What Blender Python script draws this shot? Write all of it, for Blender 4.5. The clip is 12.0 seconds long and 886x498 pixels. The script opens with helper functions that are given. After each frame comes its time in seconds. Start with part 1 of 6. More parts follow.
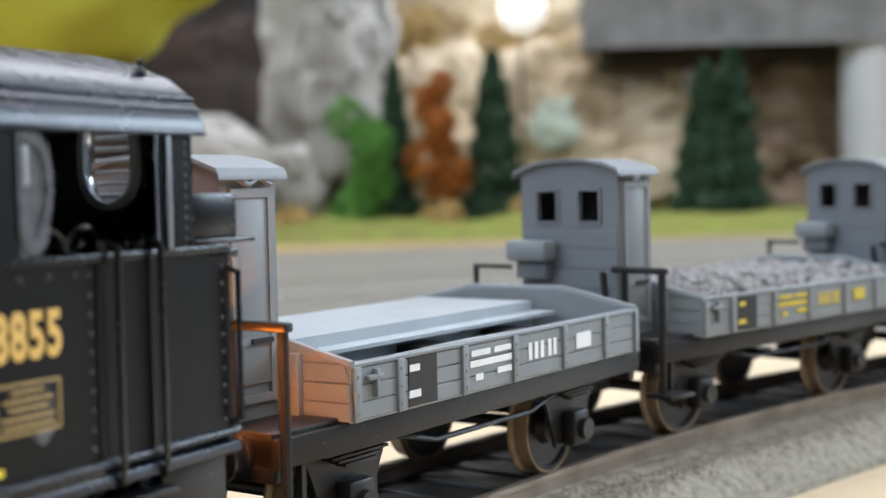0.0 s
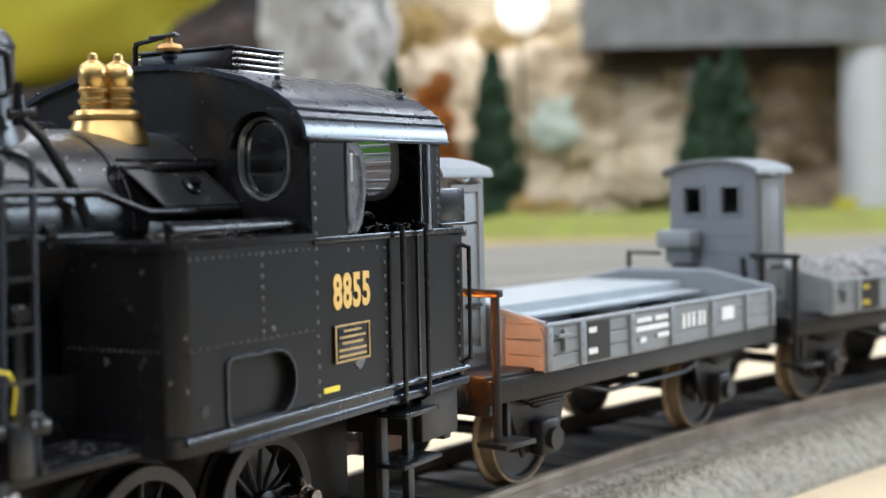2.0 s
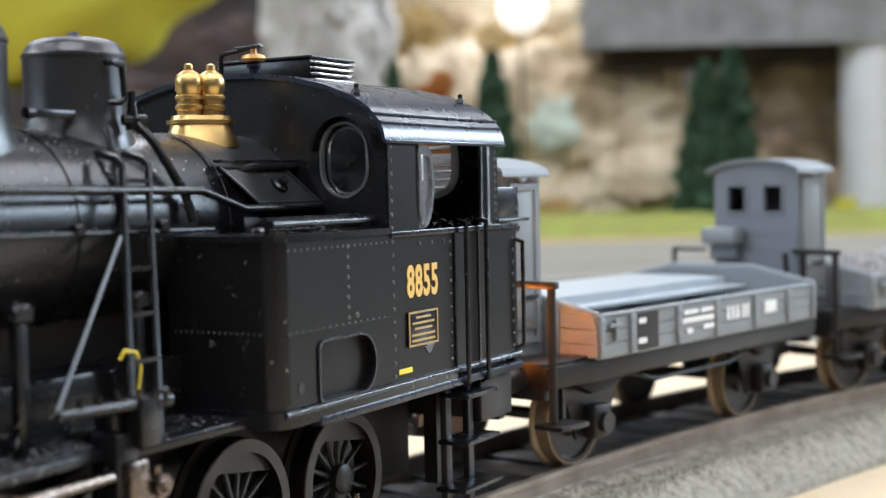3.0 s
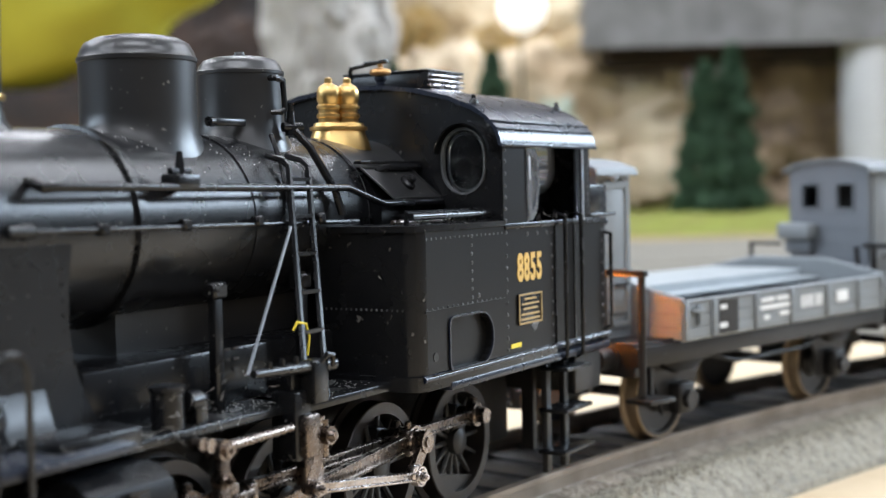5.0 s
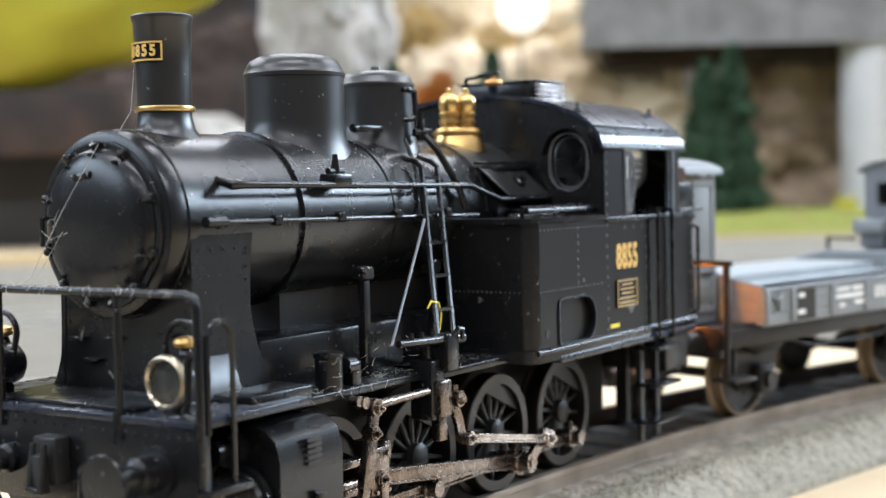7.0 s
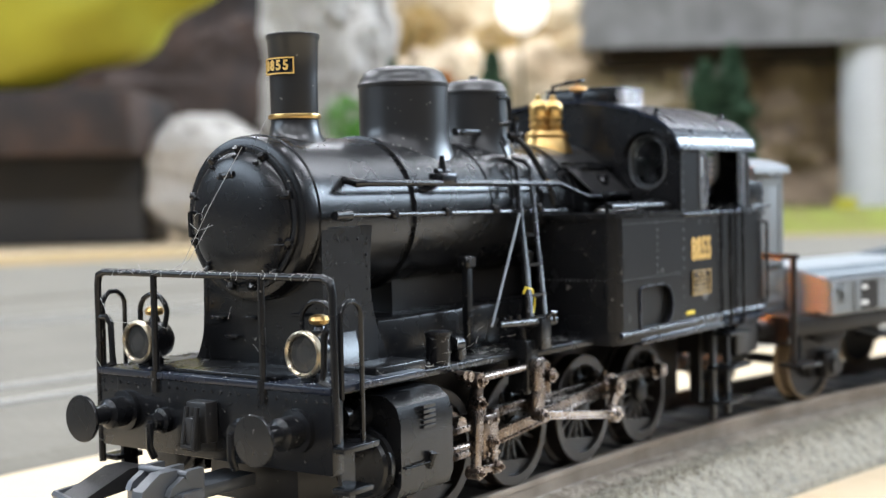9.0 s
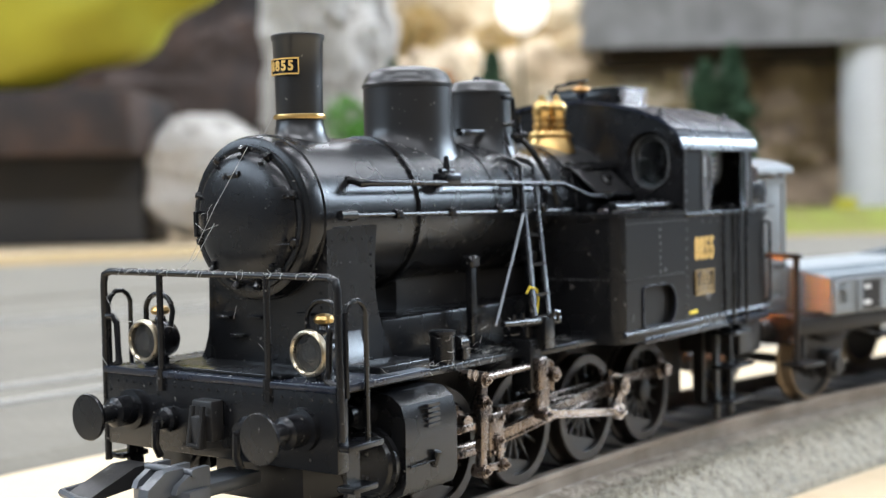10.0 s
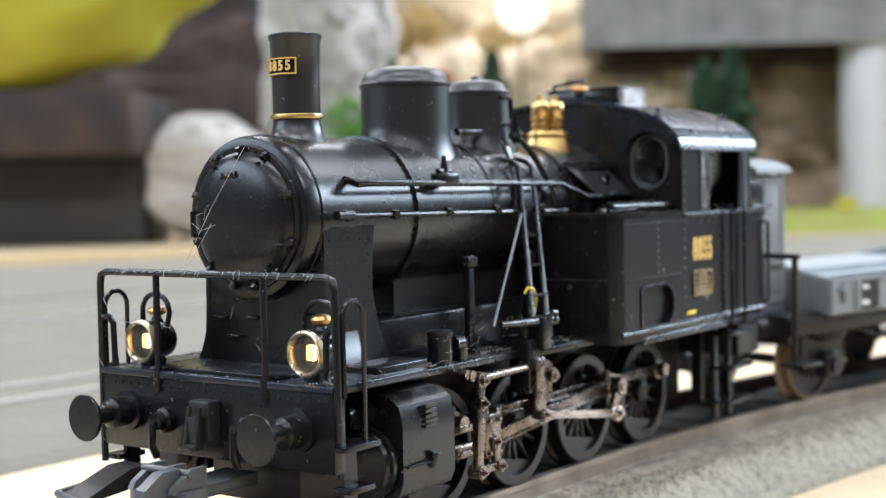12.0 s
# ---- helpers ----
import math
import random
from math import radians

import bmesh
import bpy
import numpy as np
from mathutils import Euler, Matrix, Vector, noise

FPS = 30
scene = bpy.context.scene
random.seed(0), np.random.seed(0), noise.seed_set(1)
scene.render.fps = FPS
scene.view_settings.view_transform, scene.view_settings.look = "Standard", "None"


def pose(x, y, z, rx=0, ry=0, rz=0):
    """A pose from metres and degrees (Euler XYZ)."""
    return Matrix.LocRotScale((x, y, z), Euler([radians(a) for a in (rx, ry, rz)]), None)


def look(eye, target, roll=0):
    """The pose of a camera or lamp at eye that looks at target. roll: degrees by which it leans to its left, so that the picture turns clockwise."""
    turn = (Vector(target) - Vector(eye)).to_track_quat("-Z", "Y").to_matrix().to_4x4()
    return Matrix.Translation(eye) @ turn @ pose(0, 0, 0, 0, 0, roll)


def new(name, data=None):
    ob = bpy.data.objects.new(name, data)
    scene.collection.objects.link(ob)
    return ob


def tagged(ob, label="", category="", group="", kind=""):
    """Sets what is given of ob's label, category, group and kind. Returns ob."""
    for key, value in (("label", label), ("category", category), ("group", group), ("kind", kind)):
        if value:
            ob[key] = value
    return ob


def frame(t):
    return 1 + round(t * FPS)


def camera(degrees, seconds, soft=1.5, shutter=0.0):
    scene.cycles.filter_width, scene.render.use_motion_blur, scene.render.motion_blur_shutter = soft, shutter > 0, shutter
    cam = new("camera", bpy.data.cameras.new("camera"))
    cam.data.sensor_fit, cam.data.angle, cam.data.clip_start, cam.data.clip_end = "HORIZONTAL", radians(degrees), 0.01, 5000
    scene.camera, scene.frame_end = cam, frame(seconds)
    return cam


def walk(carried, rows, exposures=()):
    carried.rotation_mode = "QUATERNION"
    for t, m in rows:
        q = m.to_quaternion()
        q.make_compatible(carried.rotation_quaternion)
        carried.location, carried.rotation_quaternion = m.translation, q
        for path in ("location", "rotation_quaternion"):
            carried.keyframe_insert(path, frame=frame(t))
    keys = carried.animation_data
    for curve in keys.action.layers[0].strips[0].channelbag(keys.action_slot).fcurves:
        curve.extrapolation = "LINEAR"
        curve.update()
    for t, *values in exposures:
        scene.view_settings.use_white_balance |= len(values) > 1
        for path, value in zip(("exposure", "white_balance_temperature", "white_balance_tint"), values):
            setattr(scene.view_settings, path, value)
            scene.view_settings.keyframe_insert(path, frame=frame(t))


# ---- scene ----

# Model railway, 1:87. World z = 0 is the table; millimetres are turned into metres by MM.
MM = 0.001
RZ = 0.0075                      # rail head above the table
cam = camera(37.0, 12.0, 1.3)
CAM_POSE = pose(0, 0, 0.0296 + RZ, 90 - 2.63, 0, 0) @ pose(0, 0, 0, 0, 0, -1.263)
cam.data.dof.use_dof = True
cam.data.dof.focus_distance = 0.109
cam.data.dof.aperture_fstop = 42.0
walk(cam, [(0.0, CAM_POSE), (12.0, CAM_POSE)], exposures=[(0.0, -0.02), (1.0, 0.14), (2.5, 0.25), (6.0, 0.36), (7.5, 0.46), (9.5, 0.45), (12.0, 0.46)])

# ---------------------------------------------------------------- track line and run of the train
TQ, TA, TR = (-0.02357, 0.09982), 1.05923, 0.353     # end of the straight, its direction, radius of the curve
RUN = [(0.0, -0.0367), (0.5, -0.0285), (1.0, -0.0200), (1.5, -0.0121), (2.0, -0.0050), (2.5, 0.0006), (3.0, 0.0054),
       (3.5, 0.0101), (4.0, 0.0147), (4.5, 0.0192), (5.0, 0.0238), (5.5, 0.0288), (6.0, 0.0337), (6.5, 0.0384), (7.0, 0.0431),
       (7.5, 0.0476), (7.9, 0.0512), (8.3, 0.0547), (8.7, 0.0578), (9.0, 0.0596), (9.3, 0.0603), (9.5, 0.0603), (11.6, 0.0603), (12.0, 0.0599)]


def track_point(s, lateral=0.0):
    """A place on the track line s metres past the end of the straight, and the heading there."""
    c, l = max(s, 0.0), min(s, 0.0)
    th = TA - c / TR
    x = TQ[0] + l * math.cos(TA) + (math.sin(TA) - math.sin(th)) * TR
    y = TQ[1] + l * math.sin(TA) + (math.cos(th) - math.cos(TA)) * TR
    return Vector((x + lateral * math.sin(th), y - lateral * math.cos(th), 0)), th


def on_rails(s_rear, base, x_rear):
    """Pose of a vehicle whose rear axle, x_rear ahead of its origin, stands at s_rear and its front axle base ahead."""
    a, b = track_point(s_rear)[0], track_point(s_rear - base)[0]
    d = b - a
    th = math.atan2(d.y, d.x)
    o = a - Vector((math.cos(th), math.sin(th), 0)) * x_rear
    return pose(o.x, o.y, RZ, 0, 0, math.degrees(th))


# ---------------------------------------------------------------- world and lamps
world = bpy.data.worlds.new("hall")
scene.world = world
world.use_nodes = True
world.node_tree.nodes["Background"].inputs[0].default_value = (0.5, 0.55, 0.62, 1)
world.node_tree.nodes["Background"].inputs[1].default_value = 0.25
PANELS = [(x, y) for x in (-1.6, 0.0, 1.6) for y in (-2.0, -0.4, 1.2, 2.5)]
for px, py in PANELS:
    lamp = bpy.data.lights.new("ceiling_lamp", "AREA")
    lamp.shape, lamp.size, lamp.size_y, lamp.energy = "RECTANGLE", 1.2, 0.3, 18.5
    lamp.color = (0.93, 0.965, 1.05)
    new("ceiling_lamp", lamp).matrix_world = pose(px, py, 1.765)
# daylight through the windows in the two side walls
for wx, wy, wz, watts in ((2.93, 1.9, 1.15, 130.0), (-2.93, -0.4, 1.3, 44.0)):
    day = bpy.data.lights.new("window_daylight", "AREA")
    day.shape, day.size, day.size_y, day.energy, day.color = "RECTANGLE", 2.4, 0.75, watts, (0.68, 0.83, 1.0)
    new("window_daylight", day).matrix_world = look((wx, wy, wz), (0, wy, wz))


# ---------------------------------------------------------------- materials
def material(name, base, rough=0.5, metal=0.0, other=None, size=0.004, mix=0.5, grain=0.0004, bump=0.15, dust=0.0, coat=0.0, rough_var=0.12):
    """Paint, plastic, wood or stone with two scales of variation; size and grain in metres."""
    m = bpy.data.materials.new(name)
    m.use_nodes = True
    nt = m.node_tree
    b = nt.nodes["Principled BSDF"]
    other = other or tuple(c * 0.7 for c in base)
    tc = nt.nodes.new("ShaderNodeTexCoord")
    def nz(scale, detail):
        n = nt.nodes.new("ShaderNodeTexNoise")
        n.inputs["Scale"].default_value, n.inputs["Detail"].default_value = scale, detail
        nt.links.new(tc.outputs["Object"], n.inputs["Vector"])
        return n
    big, fine = nz(1.0 / size, 4), nz(1.0 / grain, 3)
    ramp = nt.nodes.new("ShaderNodeMapRange")
    ramp.inputs[1].default_value, ramp.inputs[2].default_value = 0.35, 0.68
    ramp.inputs[4].default_value = mix
    nt.links.new(big.outputs["Fac"], ramp.inputs[0])
    mx = nt.nodes.new("ShaderNodeMix")
    mx.data_type = "RGBA"
    mx.inputs[6].default_value, mx.inputs[7].default_value = (*base, 1), (*other, 1)
    nt.links.new(ramp.outputs[0], mx.inputs[0])
    colour = mx.outputs[2]
    if dust:
        vo = nz(1.0 / 0.00055, 1)
        th = nt.nodes.new("ShaderNodeMapRange")
        th.inputs[1].default_value, th.inputs[2].default_value, th.inputs[4].default_value = 0.735, 0.80, dust
        nt.links.new(vo.outputs["Fac"], th.inputs[0])
        d2 = nt.nodes.new("ShaderNodeMix")
        d2.data_type = "RGBA"
        d2.inputs[7].default_value = (0.32, 0.30, 0.27, 1)
        nt.links.new(th.outputs[0], d2.inputs[0])
        nt.links.new(colour, d2.inputs[6])
        colour = d2.outputs[2]
    nt.links.new(colour, b.inputs["Base Color"])
    rr = nt.nodes.new("ShaderNodeMapRange")
    rr.inputs[3].default_value, rr.inputs[4].default_value = max(rough - rough_var, 0.02), min(rough + rough_var, 1)
    nt.links.new(fine.outputs["Fac"], rr.inputs[0])
    nt.links.new(rr.outputs[0], b.inputs["Roughness"])
    b.inputs["Metallic"].default_value = metal
    b.inputs["Coat Weight"].default_value = coat
    if bump:
        bp = nt.nodes.new("ShaderNodeBump")
        bp.inputs["Strength"].default_value, bp.inputs["Distance"].default_value = bump, grain
        nt.links.new(fine.outputs["Fac"], bp.inputs["Height"])
        nt.links.new(bp.outputs[0], b.inputs["Normal"])
    return m


def glowing(name, colour, strength):
    m = bpy.data.materials.new(name)
    m.use_nodes = True
    b = m.node_tree.nodes["Principled BSDF"]
    b.inputs["Base Color"].default_value = (*colour, 1)
    b.inputs["Emission Color"].default_value = (*colour, 1)
    b.inputs["Emission Strength"].default_value = strength
    return m


def glass(name, tint=(0.9, 0.95, 0.97), rough=0.05):
    m = bpy.data.materials.new(name)
    m.use_nodes = True
    b = m.node_tree.nodes["Principled BSDF"]
    b.inputs["Base Color"].default_value = (*tint, 1)
    b.inputs["Transmission Weight"].default_value = 1.0
    b.inputs["Roughness"].default_value = rough
    b.inputs["IOR"].default_value = 1.45
    return m


M_BLACK = material("satin_black_paint", (0.0056, 0.0058, 0.0066), 0.27, 0, (0.0075, 0.0075, 0.0078), 0.006, 0.6, 0.003, 0, 0.3, 0, 0.025)
M_BLACK.node_tree.nodes["Principled BSDF"].inputs["Specular IOR Level"].default_value = 0.34
M_ROOF = material("black_roof_paint", (0.008, 0.011, 0.020), 0.28, 0, (0.014, 0.017, 0.026), 0.004, 0.6, 0.002, 0, 0.5, 0, 0.05)
M_TANK = material("grey_black_paint", (0.0048, 0.0047, 0.0047), 0.36, 0, (0.0068, 0.0066, 0.0064), 0.008, 0.6, 0.002, 0, 0.06, 0, 0.03)
M_TANK.node_tree.nodes["Principled BSDF"].inputs["Specular IOR Level"].default_value = 0.16
M_ROOF.node_tree.nodes["Principled BSDF"].inputs["Specular IOR Level"].default_value = 0.36
# Matt casing paint; on chimney and domes its lighter tone paints room reflections.
M_CASING = material("casing_paint_and_dome_sheen", (0.0125, 0.0125, 0.0128), 0.33, 0, (0.019, 0.019, 0.019), 0.004, 0.6, 0.003, 0, 0.4, 0, 0.03)
M_CHASSIS = material("chassis_black", (0.015, 0.0147, 0.0147), 0.40, 0, (0.025, 0.0225, 0.021), 0.003, 0.5, 0.0002, 0.06, 0.2)
M_RIVET = material("worn_rivet_heads", (0.10, 0.102, 0.108), 0.3, 0.3, (0.02, 0.02, 0.021), 0.003, 0.7, 0.001, 0)
M_CHASSIS.node_tree.nodes["Principled BSDF"].inputs["Specular IOR Level"].default_value = 0.3
M_ROD = material("burnished_steel", (0.22, 0.182, 0.157), 0.28, 1.0, (0.07, 0.052, 0.042), 0.003, 0.8, 0.0004, 0.08)
M_BRIGHTROD = material("bright_rod_steel", (0.42, 0.38, 0.36), 0.25, 1.0, (0.16, 0.13, 0.115), 0.0018, 0.7, 0.0003, 0.08)
M_TREAD = material("tan_wheel_tread", (0.36, 0.27, 0.17), 0.45, 0.3, (0.16, 0.11, 0.07), 0.002, 0.7, 0.0003, 0.08)
M_WHEEL = material("wheel_tread_steel", (0.024, 0.0195, 0.017), 0.38, 0.4, (0.010, 0.009, 0.008), 0.002, 0.7, 0.0001, 0.05)
M_BRASS = material("polished_brass", (0.64, 0.43, 0.17), 0.32, 1.0, (0.46, 0.29, 0.10), 0.002, 0.5, 0.0001, 0.02)
M_GOLD = material("gold_print", (0.66, 0.42, 0.12), 0.45, 0.3, (0.60, 0.38, 0.10), 0.001, 0.4, 0.0001, 0.02)
M_DULLGOLD = material("dull_gold_print", (0.40, 0.27, 0.10), 0.5, 0.2, (0.26, 0.17, 0.06), 0.0006, 0.6, 0.0001, 0.02)
M_YELLOWPRINT = material("yellow_print", (0.75, 0.58, 0.04), 0.5)
M_COPPER = material("copper", (0.56, 0.31, 0.12), 0.35, 0.9)
M_GLASS = glass("clear_plastic")
M_GREY = material("wagon_grey", (0.185, 0.203, 0.215), 0.5, 0, (0.15, 0.165, 0.175), 0.005, 0.6, 0.0002, 0.08, 0.12)
# Darker copy of the wagon grey: shade on hut fronts put into colour.
M_GREYDARK = material("wagon_grey_shaded_side", (0.135, 0.15, 0.168), 0.45, 0, (0.11, 0.122, 0.138), 0.005, 0.5, 0.0002, 0.06, 0.1)
M_WHITE = material("white_print", (0.72, 0.73, 0.73), 0.5)
M_BED = material("ballast_grey", (0.29, 0.262, 0.198), 0.7, 0, (0.125, 0.112, 0.086), 0.0011, 0.75, 0.0005, 0.8)
M_RAIL = material("rail_brown", (0.36, 0.305, 0.25), 0.42, 0.5, (0.16, 0.13, 0.10), 0.006, 0.7, 0.0004, 0.1)
M_TIE = material("sleeper_dark", (0.045, 0.043, 0.042), 0.5)
M_TABLE = material("plywood", (0.60, 0.475, 0.31), 0.5, 0, (0.52, 0.40, 0.25), 0.03, 0.6, 0.002, 0.1)
M_COUPLER = material("grey_coupler_plastic", (0.075, 0.082, 0.09), 0.35, 0, (0.045, 0.048, 0.053), 0.003, 0.5, 0.0002, 0.05, 0.2)
M_STONE = material("gravel_grey", (0.30, 0.29, 0.285), 0.85, 0, (0.20, 0.19, 0.185), 0.001, 0.8, 0.0004, 0.5)
M_BULB = glowing("warm_lamp", (1.0, 0.58, 0.18), 11.0)
M_TAIL = glowing("orange_lamp", (1.0, 0.27, 0.03), 430.0)


# ---------------------------------------------------------------- mesh helpers, all in millimetres
def part(name, bm, mat, parent=None, label="", smooth=True, kind=""):
    bmesh.ops.recalc_face_normals(bm, faces=bm.faces)
    bm.transform(Matrix.Scale(MM, 4))
    me = bpy.data.meshes.new(name)
    bm.to_mesh(me)
    bm.free()
    me.materials.append(mat)
    if smooth:
        me.shade_smooth()
        me.set_sharp_from_angle(angle=radians(38))
    ob = new(name, me)
    if parent:
        ob.parent = parent
    return tagged(ob, label, kind=kind)


def thing(name, label, category, group="", m=None):
    ob = new(name)
    ob.empty_display_size = 0.005
    if m is not None:
        ob.matrix_world = m
    return tagged(ob, label, category, group)


def box(x0, x1, y0, y1, z0, z1, bev=0.0, bm=None, seg=2):
    bm = bm or bmesh.new()
    n = bmesh.ops.create_cube(bm, size=1.0, matrix=Matrix.LocRotScale(((x0 + x1) / 2, (y0 + y1) / 2, (z0 + z1) / 2), None, (abs(x1 - x0), abs(y1 - y0), abs(z1 - z0))))
    if bev:
        es = list({e for v in n["verts"] for e in v.link_edges})
        bmesh.ops.bevel(bm, geom=es, offset=bev, segments=seg, affect="EDGES", profile=0.5)
    return bm


def rod(p0, p1, r0, r1=None, seg=12, bm=None):
    """A round bar or cone from p0 to p1, capped."""
    bm = bm or bmesh.new()
    p0, p1 = Vector(p0), Vector(p1)
    d = p1 - p0
    m = Matrix.Translation((p0 + p1) / 2) @ d.to_track_quat("Z", "Y").to_matrix().to_4x4()
    bmesh.ops.create_cone(bm, cap_ends=True, segments=seg, radius1=r0, radius2=r0 if r1 is None else r1, depth=d.length, matrix=m)
    return bm


def pipe(points, r, seg=8, bm=None):
    """A round bar along a line of points with mitred bends."""
    bm = bm or bmesh.new()
    pts = [Vector(p) for p in points]
    rings = []
    up = None
    for i, p in enumerate(pts):
        a = (p - pts[i - 1]).normalized() if i else (pts[1] - p).normalized()
        b = (pts[i + 1] - p).normalized() if i + 1 < len(pts) else a
        d = (a + b).normalized()
        if up is None:
            up = d.orthogonal().normalized()
        u = (up - d * up.dot(d)).normalized()
        up = u
        w = d.cross(u)
        k = 1.0 / max(0.5, d.dot(a))
        rings.append([bm.verts.new(p + (u * math.cos(q) + w * math.sin(q)) * r * (k if 0 < i < len(pts) - 1 else 1)) for q in [2 * math.pi * j / seg for j in range(seg)]])
    for r0, r1 in zip(rings, rings[1:]):
        for j in range(seg):
            bm.faces.new((r0[j], r0[(j + 1) % seg], r1[(j + 1) % seg], r1[j]))
    bm.faces.new(rings[0])
    bm.faces.new(rings[-1])
    return bm


def turned(profile, m=None, seg=40, bm=None, loop=False):
    """A turned solid: profile of (radius, height) about z, moved by m."""
    bm = bm or bmesh.new()
    m = m or Matrix()
    rings = []
    for r, z in profile:
        if r < 1e-6:
            rings.append([bm.verts.new(m @ Vector((0, 0, z)))])
        else:
            rings.append([bm.verts.new(m @ Vector((r * math.cos(2 * math.pi * j / seg), r * math.sin(2 * math.pi * j / seg), z))) for j in range(seg)])
    for a, b in zip(rings, rings[1:] + (rings[:1] if loop else [])):
        for j in range(seg):
            k = (j + 1) % seg
            if len(a) == 1 and len(b) == 1:
                continue
            if len(a) == 1:
                bm.faces.new((a[0], b[k], b[j]))
            elif len(b) == 1:
                bm.faces.new((a[j], a[k], b[0]))
            else:
                bm.faces.new((a[j], a[k], b[k], b[j]))
    for ring in (rings[0], rings[-1]):
        if len(ring) > 1 and not loop:
            bm.faces.new(ring)
    return bm


def plate(outline, axis, a, b, bm=None, holes=()):
    """A flat outline (two of the three coordinates, in order) made thick along axis from a to b; holes go through it."""
    bm = bm or bmesh.new()
    def p3(p, h):
        return {"x": (h, p[0], p[1]), "y": (p[0], h, p[1]), "z": (p[0], p[1], h)}[axis]
    tmp = bmesh.new()
    edges = []
    for loop in (outline, *holes):
        vs = [tmp.verts.new(p3(p, a)) for p in loop]
        edges += [tmp.edges.new((vs[i], vs[(i + 1) % len(vs)])) for i in range(len(vs))]
    bmesh.ops.triangle_fill(tmp, use_beauty=True, use_dissolve=False, edges=edges)
    ext = bmesh.ops.extrude_face_region(tmp, geom=list(tmp.faces))
    k = "xyz".index(axis)
    off = Vector((0, 0, 0))
    off[k] = b - a
    for v in ext["geom"]:
        if isinstance(v, bmesh.types.BMVert):
            v.co += off
    me = bpy.data.meshes.new("tmp")
    tmp.to_mesh(me)
    tmp.free()
    bm.from_mesh(me)
    bpy.data.meshes.remove(me)
    return bm


def arc(cx, cy, r, a0, a1, n, ry=None):
    ry = ry or r
    return [(cx + r * math.cos(radians(a0 + (a1 - a0) * i / n)), cy + ry * math.sin(radians(a0 + (a1 - a0) * i / n))) for i in range(n + 1)]


def lettering(text, size, mat, parent, m, label="", name="lettering", depth=0.05, stretch=1.0):
    """Raised writing in the built-in font, made into a mesh; size in millimetres."""
    cu = bpy.data.curves.new(name, "FONT")
    cu.body, cu.size, cu.extrude, cu.align_x, cu.align_y = text, size * MM, depth * MM, "CENTER", "CENTER"
    cu.offset = 0.035 * size * MM
    tmp = new("tmp_text", cu)
    dg = bpy.context.evaluated_depsgraph_get()
    me = bpy.data.meshes.new_from_object(tmp.evaluated_get(dg))
    bpy.data.objects.remove(tmp)
    bpy.data.curves.remove(cu)
    me.transform(m @ Matrix.Diagonal((stretch, 1, 1, 1)))
    me.materials.clear()
    me.materials.append(mat)
    ob = new(name, me)
    ob.parent = parent
    return tagged(ob, label)


def bead(bm, p, r, n=Vector((0, 0, 1))):
    """A low rivet head at p, standing on a face with normal n."""
    n, r = Vector(n).normalized(), r * 1.25
    m = Matrix.Translation(p) @ n.to_track_quat("Z", "Y").to_matrix().to_4x4()
    ring = [bm.verts.new(m @ Vector((r * math.cos(a), r * math.sin(a), -0.02))) for a in [math.pi * j / 3 for j in range(6)]]
    ring2 = [bm.verts.new(m @ Vector((0.6 * r * math.cos(a), 0.6 * r * math.sin(a), r * 0.55))) for a in [math.pi * j / 3 for j in range(6)]]
    for j in range(6):
        bm.faces.new((ring[j], ring[(j + 1) % 6], ring2[(j + 1) % 6], ring2[j]))
    bm.faces.new(ring2)

# ---------------------------------------------------------------- hall, table, track
def structure(name, bm, mat, label="", parent=None, smooth=False):
    return part(name, bm, mat, parent, label, smooth, "structure")


M_WALL = material("hall_wall", (0.065, 0.066, 0.068), 0.8, 0, (0.052, 0.053, 0.056), 0.3, 0.5, 0.01, 0.1)
M_CEIL = material("hall_ceiling", (0.24, 0.245, 0.25), 0.85, 0, (0.20, 0.205, 0.21), 0.4, 0.5, 0.01, 0.1)
M_FLOOR = material("hall_floor", (0.04, 0.039, 0.038), 0.5, 0, (0.03, 0.03, 0.03), 0.2, 0.5, 0.01, 0.1)
structure("floor", box(-3050, 3050, -3650, 3650, -820, -800), M_FLOOR)
structure("ceiling", box(-3050, 3050, -3650, 3650, 1800, 1850), M_CEIL)
structure("wall_north", box(-3000, 3000, 3600, 3650, -800, 1800), M_WALL)
structure("wall_south", box(-3000, 3000, -3650, -3600, -800, 1800), M_WALL)
structure("wall_west", plate([(-3600, -800), (3600, -800), (3600, 1800), (-3600, 1800)], "x", -3050, -3000, holes=([(-1650, 890), (850, 890), (850, 1710), (-1650, 1710)],)), M_WALL)
for wname, wx, wy0, wy1, wz0 in (("window_1", 3000, 650, 3150, 740), ("window_2", -3000, -1650, 850, 890)):
    wn = structure(wname, plate([(wy0, wz0), (wy1, wz0), (wy1, wz0 + 820), (wy0, wz0 + 820)], "x", wx - 20, wx + 20, holes=([(wy0 + 40, wz0 + 40), (wy1 - 40, wz0 + 40), (wy1 - 40, wz0 + 780), (wy0 + 40, wz0 + 780)],)), M_CEIL, "white framed hall window")
structure("wall_east", plate([(-3600, -800), (3600, -800), (3600, 1800), (-3600, 1800)], "x", 3000, 3050, holes=([(650, 740), (3150, 740), (3150, 1560), (650, 1560)],)), M_WALL)
table = structure("layout_table", plate([(-1200, -60), (190, -60), (260, 200), (620, 720), (1200, 860), (1200, 1900), (-1200, 1900)], "z", -30, 0), M_TABLE, "pale plywood board under the model railway")
structure("table_trestle", box(-1100, 150, 20, 1800, -800, -31), M_FLOOR)


